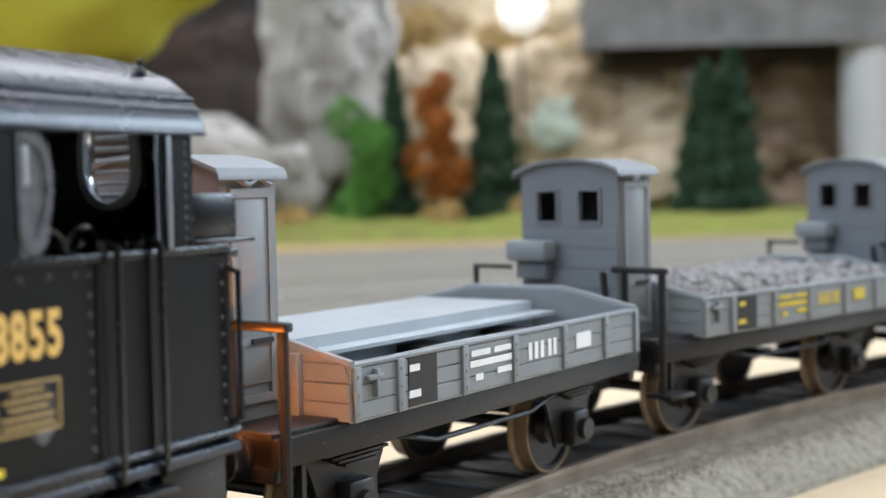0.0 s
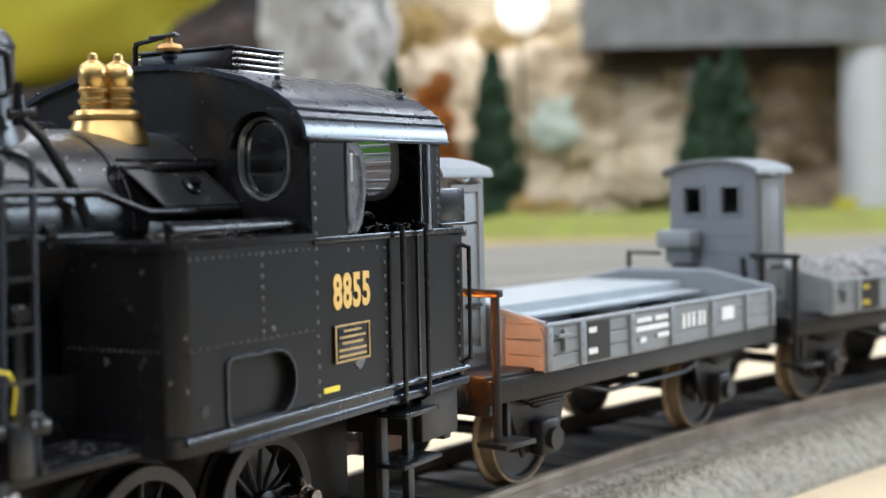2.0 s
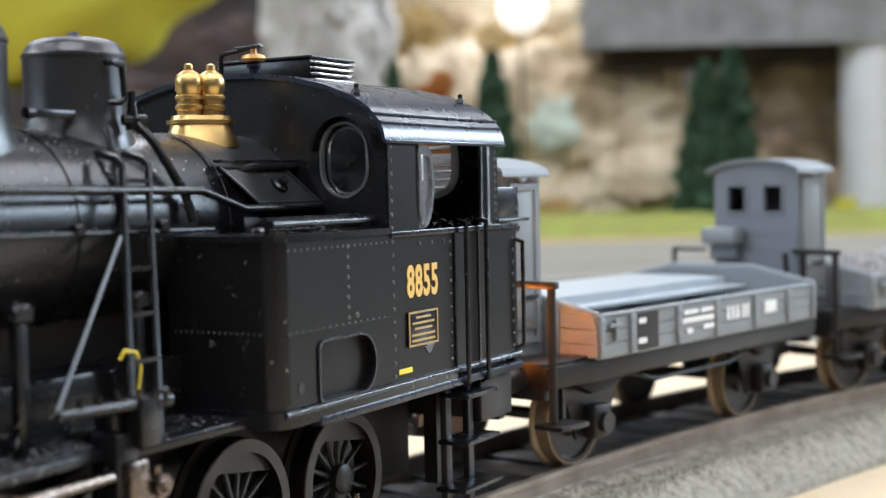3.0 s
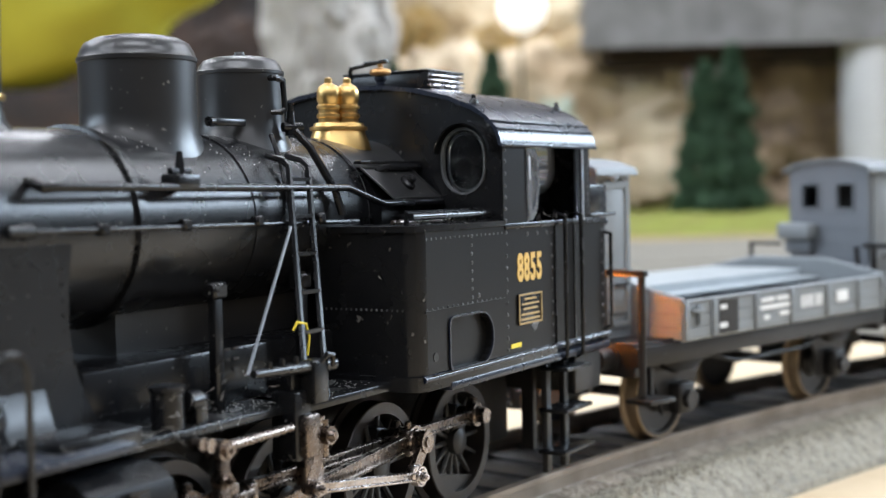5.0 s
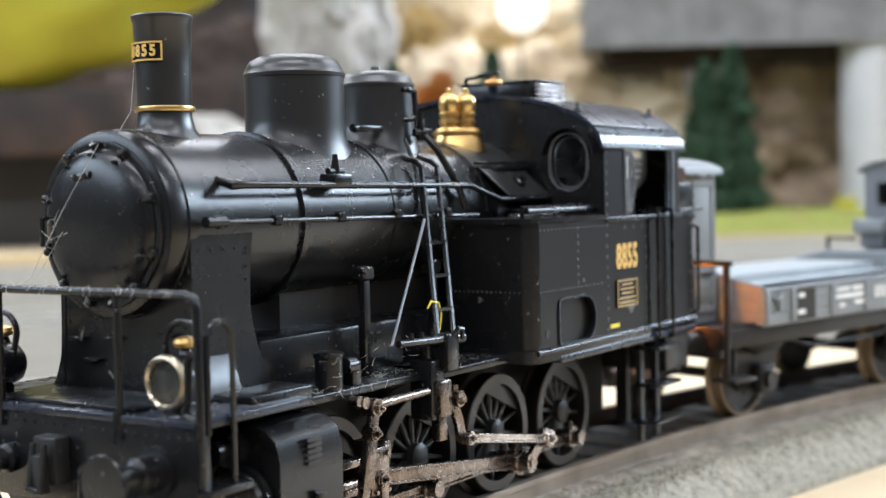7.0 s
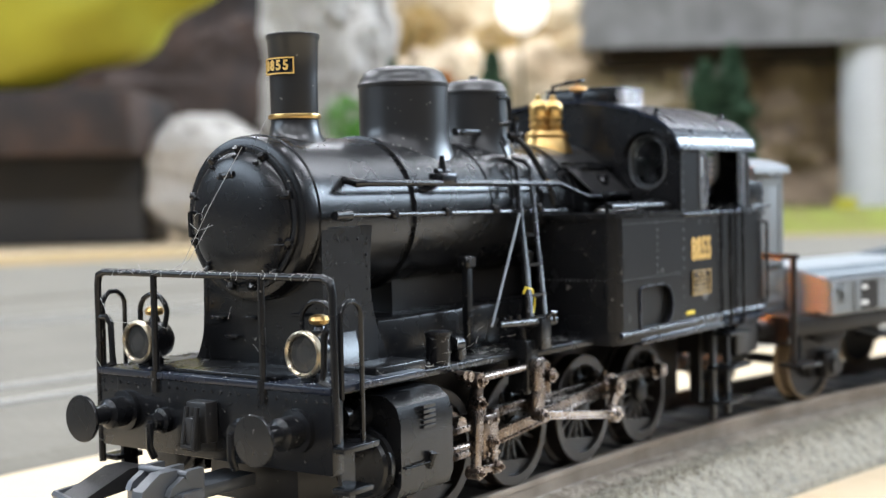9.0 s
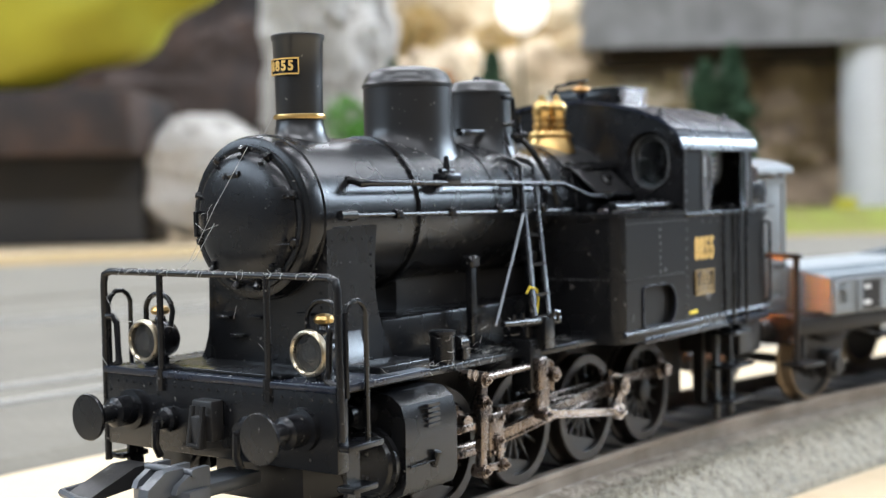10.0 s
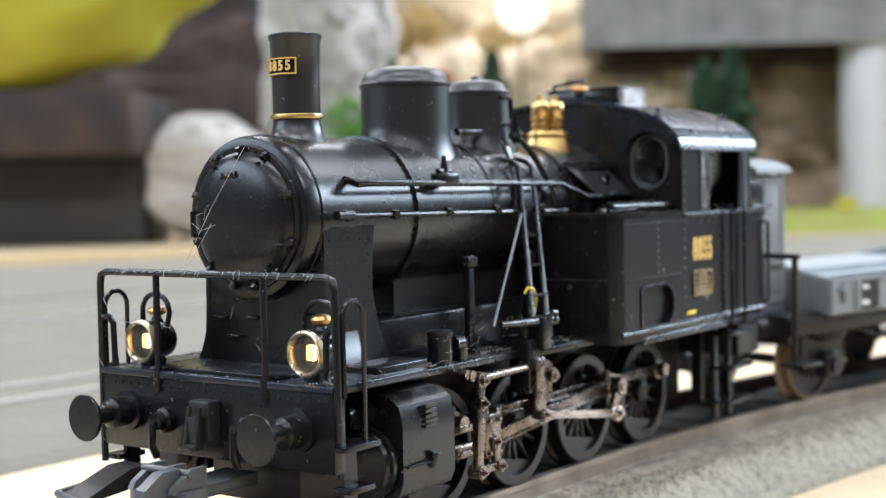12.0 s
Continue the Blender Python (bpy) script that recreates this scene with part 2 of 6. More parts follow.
def ribbon(profile, s0, s1, step, lateral=0.0, z=0.0, jitter=0.0):
    """A profile of (lateral, height) in millimetres swept along the track line."""
    bm = bmesh.new()
    rows = []
    n = int((s1 - s0) / step)
    for i in range(n + 1):
        s = s0 + (s1 - s0) * i / n
        row = []
        for l, h in profile:
            p, th = track_point(s, lateral + l * MM)
            j = jitter * random.uniform(-1, 1)
            row.append(bm.verts.new((p.x / MM + j, p.y / MM + j, z + h + jitter * random.uniform(-1, 1))))
        rows.append(row)
    k = len(profile)
    for a, b in zip(rows, rows[1:]):
        for j in range(k):
            bm.faces.new((a[j], a[(j + 1) % k], b[(j + 1) % k], b[j]))
    bm.faces.new(rows[0])
    bm.faces.new(rows[-1])
    return bm


S0, S1 = -0.16, 0.62
# Dark sheet between the rails: dark sleepers and train shade put into one colour.
M_TRACKSHADE = material('track_shade_dark', (0.055, 0.054, 0.054), 0.5, 0, (0.028, 0.027, 0.027), 0.003, 0.8, 0.0006, 0.8)
track = thing("railway_track", "grey ballast roadbed with brown steel rails, curving away", "track")
track["kind"] = "structure"
BEDPROFILE = [(-20, 0.02), (-19.7, 0.9), (-15.5, 4.6), (-14.8, 5.0)] + [(-14 + i * 1.4, 5.1) for i in range(21)] + [(14.8, 5.0), (15.5, 4.6), (17.5, 2.9), (19.7, 0.9), (20, 0.02)]
part("track_shade_sheet", ribbon([(-8.0, 5.15), (-8.0, 5.35), (8.0, 5.35), (8.0, 5.15)], S0, S1, 0.003, 0, 0), M_TRACKSHADE, track, "dark sheet between the rails, sleeper tone with painted shade", False)
part("roadbed", ribbon(BEDPROFILE, S0, S1, 0.0012, 0, 0, 0.09), M_BED, track, "grey granular ballast bed", False)
RAILP = [(-0.95, -2.4), (-0.95, -2.15), (-0.3, -1.95), (-0.3, -0.75), (-0.55, -0.6), (-0.55, -0.08), (-0.45, 0), (0.45, 0), (0.55, -0.08), (0.55, -0.6), (0.3, -0.75), (0.3, -1.95), (0.95, -2.15), (0.95, -2.4)]
for side in (-1, 1):
    part("rail", ribbon(RAILP, S0, S1, 0.004, side * 0.0088, RZ / MM), M_RAIL, track, "brown steel rail")
tie = box(-1.5, 1.5, -8.0, 8.0, 4.8, 5.7, 0.15)
tie0 = part("sleeper", tie, M_TIE, track, "dark plastic sleeper", False)
s = S0 + 0.004
first = True
while s < S1:
    p, th = track_point(s)
    ob = tie0 if first else tie0.copy()
    if not first:
        scene.collection.objects.link(ob)
    ob.matrix_local = pose(p.x, p.y, 0, 0, 0, math.degrees(th))
    first = False
    s += 0.0066

# brown shoulder beside each rail and loose grains on the bed
M_SHOULDER = material("rusty_shoulder", (0.32, 0.27, 0.21), 0.8, 0, (0.15, 0.12, 0.09), 0.0025, 0.85, 0.0006, 0.9)
for side in (-1, 1):
    prof = [(side * l, h) for l, h in ((9.2, 5.0), (9.2, 5.5), (10.4, 5.45), (11.4, 5.3), (12.3, 5.0))]
    part("rail_shoulder", ribbon(prof, S0, S1, 0.0015, 0, 0, 0.12), M_SHOULDER, track, "brown dirty rail shoulder", False)


def grains(name, n, s0, s1, l0, l1, mat, label, r0, r1, seed):
    """Loose ballast grains: small uneven tetrahedra half sunk into the bed."""
    rng = random.Random(seed)
    verts, faces = [], []
    for _ in range(n):
        l = rng.uniform(l0, l1)
        p, th = track_point(rng.uniform(s0, s1), l * MM)
        al = abs(l)
        h = 5.05 if al < 15 else 5.0 - (al - 15.0) * 0.9
        r = rng.uniform(r0, r1) * MM
        b = len(verts)
        a0 = rng.uniform(0, 6.28)
        for k in range(4):
            a = a0 + 1.57 * k + rng.uniform(-0.4, 0.4)
            verts.append((p.x + r * math.cos(a) * rng.uniform(0.7, 1.2), p.y + r * math.sin(a) * rng.uniform(0.7, 1.2), h * MM - 0.3 * r))
        verts.append((p.x + rng.uniform(-0.3, 0.3) * r, p.y + rng.uniform(-0.3, 0.3) * r, h * MM + r * rng.uniform(0.35, 0.9)))
        faces += [(b, b + 1, b + 4), (b + 1, b + 2, b + 4), (b + 2, b + 3, b + 4), (b + 3, b, b + 4)]
    me = bpy.data.meshes.new(name)
    me.from_pydata(verts, [], faces)
    me.materials.append(mat)
    ob = new(name, me)
    ob.parent = track
    return tagged(ob, label, kind="stuff")


grains("ballast_grains", 30000, -0.06, 0.26, 11.0, 19.6, M_BED, "loose grey ballast grains", 0.12, 0.34, 3)
grains("shoulder_grains", 5000, -0.06, 0.26, 9.6, 12.6, M_SHOULDER, "brown dirty grains by the rail", 0.12, 0.34, 4)
# ---------------------------------------------------------------- locomotive, x ahead, y to its left, z from the rail head
loco = thing("steam_locomotive", "black model tank locomotive with brass fittings on curved track", "locomotive")
BZ = 27.4
ALONG = Matrix.Translation((0, 0, BZ)) @ Matrix.Rotation(math.pi / 2, 4, "Y")


def lp(name, bm, mat=None, label="", parent=None, smooth=True, kind=""):
    return part(name, bm, mat or M_BLACK, parent or loco, label, smooth, kind)


def boiler():
    b = lp("boiler", turned([(6.85, -13), (6.85, 25.4)], ALONG, 72), M_BLACK, "black cylindrical boiler barrel")
    for x in (12.3, -2.6):
        lp("boiler_band", turned([(6.85, x - 0.28), (6.95, x - 0.25), (6.95, x + 0.25), (6.85, x + 0.28)], ALONG, 72), parent=b)
    s = lp("smokebox", turned([(6.8, 25.2), (7.0, 25.4), (7.0, 37.5), (7.18, 37.6), (7.18, 38.4), (7.05, 38.5), (7.05, 39.6), (6.9, 40.0), (6.55, 40.15), (0, 40.15)], ALONG, 72), label="black smokebox with rivets")
    lp("smokebox_seam", turned([(6.85, 24.35), (7.1, 24.4), (7.12, 24.75), (7.3, 24.85), (7.3, 25.5), (7.0, 25.6)], ALONG, 72), parent=s)
    prof = [(5.75, 40.1), (5.75, 40.5)] + [(5.7 * math.cos(a), 40.5 + 1.25 * math.sin(a)) for a in [radians(8 * i) for i in range(1, 12)]] + [(0, 41.75)]
    door = lp("smokebox_door", turned(prof, ALONG, 64), label="domed black smokebox door with clamps")
    lp("door_ring", turned([(5.7, 40.1), (5.7, 40.45), (6.0, 40.5), (6.25, 40.45), (6.3, 40.1)], ALONG, 64), parent=door)
    for deg in (20, 62, 90, 122, 160, 200, 228, 258, 282, 310, 340):
        c, q = math.cos(radians(deg)), math.sin(radians(deg))
        bm = rod((40.4, 5.35 * c, BZ + 5.35 * q), (41.0, 6.05 * c, BZ + 6.05 * q), 0.26, seg=8)
        box(40.3, 40.95, 5.9 * c - 0.3, 5.9 * c + 0.3, BZ + 5.9 * q - 0.3, BZ + 5.9 * q + 0.3, 0.1, bm, 1)
        rod((40.6, 5.2 * c, BZ + 5.2 * q), (41.35, 5.2 * c, BZ + 5.2 * q), 0.22, 0.14, 8, bm)
        lp("door_clamp", bm, parent=door)
    for z in (1.75, -2.2):
        lp("door_hinge", pipe([(41.2, 0.2, BZ + z), (41.25, 3.2, BZ + z), (40.9, 4.9, BZ + z), (40.5, 5.9, BZ + z)], 0.17), parent=door)
    lp("hinge_pin", pipe([(40.9, 3.6, BZ + 1.5), (41.05, 3.6, BZ - 2.0)], 0.13), parent=door)
    lp("hinge_pin", pipe([(40.6, 5.2, BZ + 2.2), (40.6, 5.2, BZ - 2.6)], 0.2), parent=door)
    lp("door_grip", pipe([(41.0, -5.1, BZ + 0.6), (41.6, -5.1, BZ + 0.5), (41.6, -5.1, BZ - 1.4), (41.0, -5.1, BZ - 1.5)], 0.17), parent=door)
    bm = rod((41.4, -1.7, BZ + 3.6), (41.4, 0.2, BZ + 3.75), 0.3, seg=8)
    rod((40.9, -1.2, BZ + 3.6), (41.7, -1.2, BZ + 3.6), 0.24, seg=8, bm=bm)
    rod((40.9, -0.2, BZ + 3.7), (41.7, -0.2, BZ + 3.7), 0.24, seg=8, bm=bm)
    lp("lamp_bracket", bm, parent=door)
    # saddle below the smokebox: flared sides and a flat front
    half_out = [(6.7, 27.0), (6.65, 24.0), (6.7, 21.5), (6.85, 19.8), (7.1, 18.2), (7.5, 16.6), (8.0, 15.3), (8.6, 14.4)]
    out = half_out + [(-y, z) for y, z in reversed(half_out)]
    sd = lp("saddle", plate(out, "x", 34.5, 38.3), label="flared smokebox saddle plate")
    for y in (-1, 1):
        # the side sheet flares outward and rearward toward its foot
        bm = bmesh.new()
        rings = []
        for z, back_x, w in ((26.5, 31.7, 7.1), (24.0, 32.0, 7.05), (21.0, 32.15, 7.1), (19.4, 31.95, 7.15), (18.0, 31.6, 7.22), (16.6, 31.1, 7.34), (15.2, 30.5, 7.5), (14.2, 30.1, 7.65)):
            rings.append([bm.verts.new((px, y * py, z)) for px, py in ((38.35, w), (back_x, w), (back_x, w - 0.5), (38.35, w - 0.5))])
        for a, c in zip(rings, rings[1:]):
            for j in range(4):
                bm.faces.new((a[j], a[(j + 1) % 4], c[(j + 1) % 4], c[j]))
        bm.faces.new(rings[0])
        bm.faces.new(rings[-1])
        lp("saddle_side", bm, parent=sd)
    bm = bmesh.new()
    for y in (-1, 1):
        for i in range(5):
            bead(bm, (32.4 + 1.3 * i, y * 7.08, 25.4), 0.13, (0, y, 0))
        for i in range(7):
            bead(bm, (32.55 - (0.25 if i < 2 else 0), y * 7.1, 19.0 + i * 1.0), 0.12, (0, y, 0))
            bead(bm, (38.32, y * 6.2, 16.2 + i * 1.2), 0.12, (1, 0, 0))
    for y, z in ((-5.0, 18.6), (-1.2, 18.7), (-3.4, 17.0), (4.6, 19.2), (-2.0, 20.4)):
        box(38.2, 38.9, y - 0.8, y + 0.8, z - 0.14, z + 0.14, 0.06, bm, 1)
    lp("saddle_rivets", bm, parent=sd, kind="stuff")
    return b


def hug(bm):
    """Let the flared foot of a chimney or dome follow the round of the boiler."""
    for v in bm.verts:
        w = min(max((36.3 - v.co.z) / 2.0, 0), 1)
        v.co.z -= w * (6.85 - math.sqrt(max(6.85 ** 2 - v.co.y ** 2, 0)))
    return bm


def chimney():
    prof = [(3.9, -0.5), (3.6, 0.0), (3.0, 0.35), (2.45, 0.9), (2.25, 1.7), (2.2, 2.2), (2.22, 2.3), (2.25, 5.5), (2.38, 9.0), (2.5, 9.15), (2.52, 9.5), (2.4, 9.6), (2.15, 9.55), (2.0, 6.0), (0, 6.0)]
    # Chimney and domes take the casing tone: reflected room put into a lighter black.
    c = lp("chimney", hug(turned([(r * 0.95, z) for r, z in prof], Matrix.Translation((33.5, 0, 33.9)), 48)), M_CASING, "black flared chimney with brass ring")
    lp("chimney_ring", turned([(2.1, 2.05), (2.3, 2.12), (2.36, 2.3), (2.3, 2.5), (2.1, 2.55)], Matrix.Translation((33.5, 0, 33.9)), 48), M_BRASS, "brass ring", c)
    # curved number plate on the front
    for name, mat, r0, r1, h0, h1, half in (("number_plate", M_BLACK, 2.1, 2.33, 6.05, 7.3, 42), ("plate_rim", M_GOLD, 2.1, 2.41, 5.95, 7.4, 44)):
        bm = bmesh.new()
        if name == "plate_rim":
            for z0, z1 in ((h0, h0 + 0.12), (h1 - 0.12, h1)):
                band(bm, 33.5, 33.9, r0, r1, z0, z1, -half, half)
            band(bm, 33.5, 33.9, r0, r1, h0, h1, -half, -half + 3)
            band(bm, 33.5, 33.9, r0, r1, h0, h1, half - 3, half)
        else:
            band(bm, 33.5, 33.9, r0, r1, h0, h1, -half, half)
        lp(name, bm, mat, parent=c)
    digits(c, 33.5, 2.34, 33.9 + 6.68)
    return c


def band(bm, cx, cz, r0, r1, h0, h1, a0, a1, n=10):
    rows = []
    for i in range(n + 1):
        a = radians(a0 + (a1 - a0) * i / n)
        rows.append([bm.verts.new((cx + r * math.cos(a), r * math.sin(a), cz + h)) for r, h in ((r0, h0), (r1, h0), (r1, h1), (r0, h1))])
    for p, q in zip(rows, rows[1:]):
        for j in range(4):
            bm.faces.new((p[j], p[(j + 1) % 4], q[(j + 1) % 4], q[j]))
    bm.faces.new(rows[0])
    bm.faces.new(rows[-1])


def digits(parent, cx, r, z):
    """The number 8855 bent round the chimney."""
    for i, ch in enumerate("8855"):
        a = radians(-25.5 + 17 * i)
        m = Matrix.Translation((cx * MM + r * MM * math.cos(a), r * MM * math.sin(a), z * MM)) @ Matrix.Rotation(a, 4, "Z") @ Matrix(((0, 0, 1, 0), (1, 0, 0, 0), (0, 1, 0, 0), (0, 0, 0, 1)))
        lettering(ch, 1.2, M_GOLD, parent, m, "gold digit", "digit", 0.05, 0.85)


def domes():
    prof = [(5.5, -1.6), (5.1, -0.8), (4.7, -0.2), (4.45, 0.4), (4.38, 1.1), (4.38, 4.9), (4.48, 4.95), (4.5, 5.25), (4.38, 5.35), (4.28, 5.7), (3.9, 6.35), (3.15, 6.75), (1.9, 6.98), (0, 7.05)]
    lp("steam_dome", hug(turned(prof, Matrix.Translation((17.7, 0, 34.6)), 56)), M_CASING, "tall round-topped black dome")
    prof = [(4.6, -1.3), (4.1, -0.5), (3.75, 0.2), (3.6, 0.9), (3.6, 4.5), (3.68, 4.55), (3.68, 4.8), (3.55, 4.9), (3.4, 5.3), (3.0, 5.75), (2.2, 6.0), (0.5, 6.15), (0.4, 6.5), (0, 6.55)]
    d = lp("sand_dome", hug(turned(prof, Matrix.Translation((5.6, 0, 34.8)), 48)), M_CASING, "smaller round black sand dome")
    lp("dome_grip", pipe([(6.2, 3.3, 38.9), (6.2, 4.25, 38.9), (5.4, 4.3, 38.7), (5.2, 4.3, 36.4), (5.6, 4.2, 36.1), (6.0, 3.4, 36.1)], 0.22), parent=d)
    bm = box(8.6, 12.2, 2.2, 3.0, 34.9, 35.5, 0.12)
    rod((12.2, 2.6, 35.2), (12.8, 2.6, 35.2), 0.4, seg=10, bm=bm)
    lp("sand_valve", bm, parent=d)
    bm = rod((4.6, 4.4, 34.2), (4.6, 4.4, 36.2), 0.5, 0.32, 10)
    rod((4.6, 4.4, 36.2), (4.6, 4.4, 36.9), 0.22, 0.3, 8, bm)
    rod((5.3, 4.1, 34.9), (3.7, 4.9, 34.9), 0.4, seg=10, bm=bm)
    lp("check_valve", bm, parent=d)
    lp("sand_pipe", pipe([(4.6, 4.8, 34.6), (3.9, 5.8, 33.2), (2.6, 7.3, 29.6), (2.2, 7.7, 27.6)], 0.34), parent=d)
    lp("sand_pipe", pipe([(7.4, 4.5, 34.2), (8.2, 6.0, 32.0), (8.6, 7.2, 28.0), (8.8, 7.5, 24.0)], 0.2), parent=d)


def safety_valves():
    foot = bmesh.new()
    for z, gx, gy in ((33.2, 3.0, 2.0), (34.0, 2.8, 1.85), (34.7, 2.5, 1.6), (35.0, 2.45, 1.5), (35.05, 2.7, 1.7), (35.35, 2.7, 1.7), (35.4, 2.4, 1.45), (35.7, 2.3, 1.35)):
        ring = [foot.verts.new(Vector((-6.4, 1.5, z)) + Matrix.Rotation(radians(-34), 3, "Z") @ Vector(((gx - gy) * (1 if math.cos(q) > 0 else -1) + gy * math.cos(q), gy * math.sin(q), 0))) for q in [2 * math.pi * (j + 0.5) / 32 for j in range(32)]]
        if z > 33.3:
            for j in range(32):
                foot.faces.new((last[j], last[(j + 1) % 32], ring[(j + 1) % 32], ring[j]))
        last = ring
    foot.faces.new(last)
    v = lp("safety_valve_base", foot, M_BRASS, "polished brass safety valve base")
    for x, vy in ((-5.65, 1.0), (-7.15, 2.0)):
        prof = [(1.4, 0), (1.4, 0.3), (1.12, 0.42), (1.12, 0.75), (1.3, 0.85), (1.3, 1.15), (1.1, 1.25), (1.1, 1.55), (1.28, 1.65), (1.28, 1.9), (1.12, 2.0), (1.12, 2.2), (1.24, 2.35), (1.24, 3.2), (1.05, 3.6), (0.6, 3.85), (0.42, 3.95), (0.4, 4.35), (0.25, 4.45), (0, 4.5)]
        lp("safety_valve", turned(prof, Matrix.Translation((x, vy, 35.35)) @ Matrix.Diagonal((0.86, 0.86, 1, 1)), 28), M_BRASS, "polished brass safety valve", v)
    w = lp("whistle_lever", pipe([(-13.1, -1.7, 38.8), (-13.1, -1.7, 40.9), (-13.1, -1.55, 41.25), (-12.9, 0.4, 41.45), (-12.7, 2.7, 41.7)], 0.2, bm=box(-13.1, -12.5, 0.2, 2.8, 41.5, 41.75, 0.08)), M_BLACK, "thin black lever arm")
    lp("whistle_stem", turned([(0.75, 0), (0.7, 0.35), (0.4, 0.5), (0.4, 1.1), (0.6, 1.25), (0.6, 1.5), (0.35, 1.6)], Matrix.Translation((-12.9, 1.9, 38.7)), 18), M_ROOF, parent=w)
    lp("whistle", turned([(0.35, 0), (0.9, 0.12), (1.05, 0.35), (0.95, 0.62), (0.5, 0.75), (0.25, 0.85), (0.25, 1.15), (0, 1.2)], Matrix.Translation((-12.9, 1.9, 40.3)), 20), M_COPPER, "copper whistle", w)


# Pale plastic: light caught by the clear edges is put into its colour.
M_CLEAR = material("pale_glint_plastic", (0.55, 0.58, 0.62), 0.15, 0, (0.42, 0.45, 0.50), 0.002, 0.5, 0.0005, 0)
M_CLEAR.node_tree.nodes["Principled BSDF"].inputs["Transmission Weight"].default_value = 0.4
M_CLEARDARK = material("smoky_plastic", (0.11, 0.115, 0.12), 0.12, 0, (0.03, 0.033, 0.036), 0.002, 0.5, 0.0005, 0, 0, 0.6)
M_PANE = material("grey_clear_plastic", (0.30, 0.32, 0.35), 0.1, 0, (0.18, 0.19, 0.21), 0.001, 0.7, 0.0006, 0.1)
M_PANE.node_tree.nodes["Principled BSDF"].inputs["Transmission Weight"].default_value = 0.6
ROOF_OUT = [(15.45, 33.35), (15.4, 34.0), (14.95, 35.0), (14.0, 36.05), (12.6, 36.95), (10.0, 38.0), (6.5, 38.85), (3.0, 39.3), (0, 39.4)]
ROOF_IN = [(15.15, 33.35), (15.1, 33.9), (14.65, 34.85), (13.75, 35.8), (12.4, 36.6), (9.9, 37.6), (6.4, 38.45), (3.0, 38.9), (0, 39.0)]


def oval(cy, cz, w, h, n=9):
    r = w / 2
    return arc(cy, cz + h / 2 - r, r, 0, 180, n) + arc(cy, cz - h / 2 + r, r, 180, 360, n)


def cab():
    top = [p for p in ROOF_IN]
    outline = [(15.25, 14.2)] + top[1:] + [(-y, z) for y, z in reversed(top[1:-1])] + [(-15.25, 14.2)]
    front = lp("cab_front", plate(outline, "x", -12.5, -11.9, holes=(oval(11.35, 32.0, 4.6, 6.1), oval(-11.35, 32.0, 4.6, 6.1))), M_BLACK, "black cab front with oval windows", smooth=False)
    back = lp("cab_back", plate(outline, "x", -31.0, -30.4, holes=(oval(9.0, 32.0, 4.4, 6.2), oval(-9.0, 32.0, 4.4, 6.2))), M_BLACK, "black cab back with barred oval windows", smooth=False)
    for y in (11.35, -11.35):
        bm = plate(oval(y, 32.0, 4.55, 6.05), "x", -12.2, -11.7, holes=(oval(y, 32.0, 4.2, 5.7),))
        plate(oval(y, 31.95, 3.9, 5.35), "x", -12.6, -12.3, bm, holes=(oval(y, 31.95, 3.6, 5.05),))
        lp("window_frame", bm, M_CLEARDARK, "smoky clear plastic frame", front)
        lp("window_pane", plate(oval(y, 32.0, 4.4, 5.9), "x", -12.4, -12.25), M_GLASS, "clear plastic pane", front)
        hood = bmesh.new()
        hood_out = arc(y + 0.2, 32.3, 3.1, 8, 172, 14, 3.4)
        hood_in = arc(y + 0.2, 32.3, 2.85, 172, 8, 14, 3.1)
        lp("window_hood", plate(hood_out + hood_in, "x", -12.0, -10.9, hood), M_BLACK, parent=front)
    for y in (9.0, -9.0):
        lp("window_frame", plate(oval(y, 32.0, 5.0, 6.8), "x", -30.45, -29.9, holes=(oval(y, 32.0, 4.0, 5.8),)), M_CLEAR, "plastic frame paled for caught light", back)
        lp("window_pane", plate(oval(y, 32.0, 4.3, 6.1), "x", -30.8, -30.6), M_GLASS, "clear plastic pane", back)
        for k in range(7):
            lp("window_bar", rod((-31.2, y - 2.0, 29.6 + 0.75 * k), (-31.2, y + 2.0, 29.6 + 0.75 * k), 0.14, seg=6), M_WHITE, "pale bar", back)
    roof_out = ROOF_OUT + [(-y, z) for y, z in reversed(ROOF_OUT[:-1])]
    roof_in = ROOF_IN + [(-y, z) for y, z in reversed(ROOF_IN[:-1])]
    roof = lp("cab_roof", plate(roof_out + list(reversed(roof_in)), "x", -31.9, -11.4), M_ROOF, "arched black cab roof dulled by dust")
    for y in (-1, 1):
        bm = box(-31.95, -11.35, y * 15.35, y * 15.6, 33.2, 33.5, 0.08)
        box(-31.9, -11.4, y * 14.85, y * 15.2, 34.75, 34.95, 0.06, bm)
        box(-31.9, -11.4, y * 14.35, y * 14.7, 35.45, 35.65, 0.06, bm)
        lp("rain_gutter", bm, M_ROOF, parent=roof)
        for x in (-12.8, -30.0):
            lp("lifting_eye", turned([(0.45, 0), (0.4, 0.3), (0.2, 0.5), (0.22, 0.8), (0, 0.9)], Matrix.Translation((x, y * 12.0, 37.2)), 12), parent=roof)
    vent = lp("roof_vent", box(-23.2, -16.9, -4.7, 4.7, 38.2, 40.9, 0.15), M_BLACK, "black roof ventilator with slats", roof)
    lp("vent_lid", box(-23.5, -16.6, -5.0, 5.0, 40.85, 41.1, 0.08), M_BLACK, parent=vent)
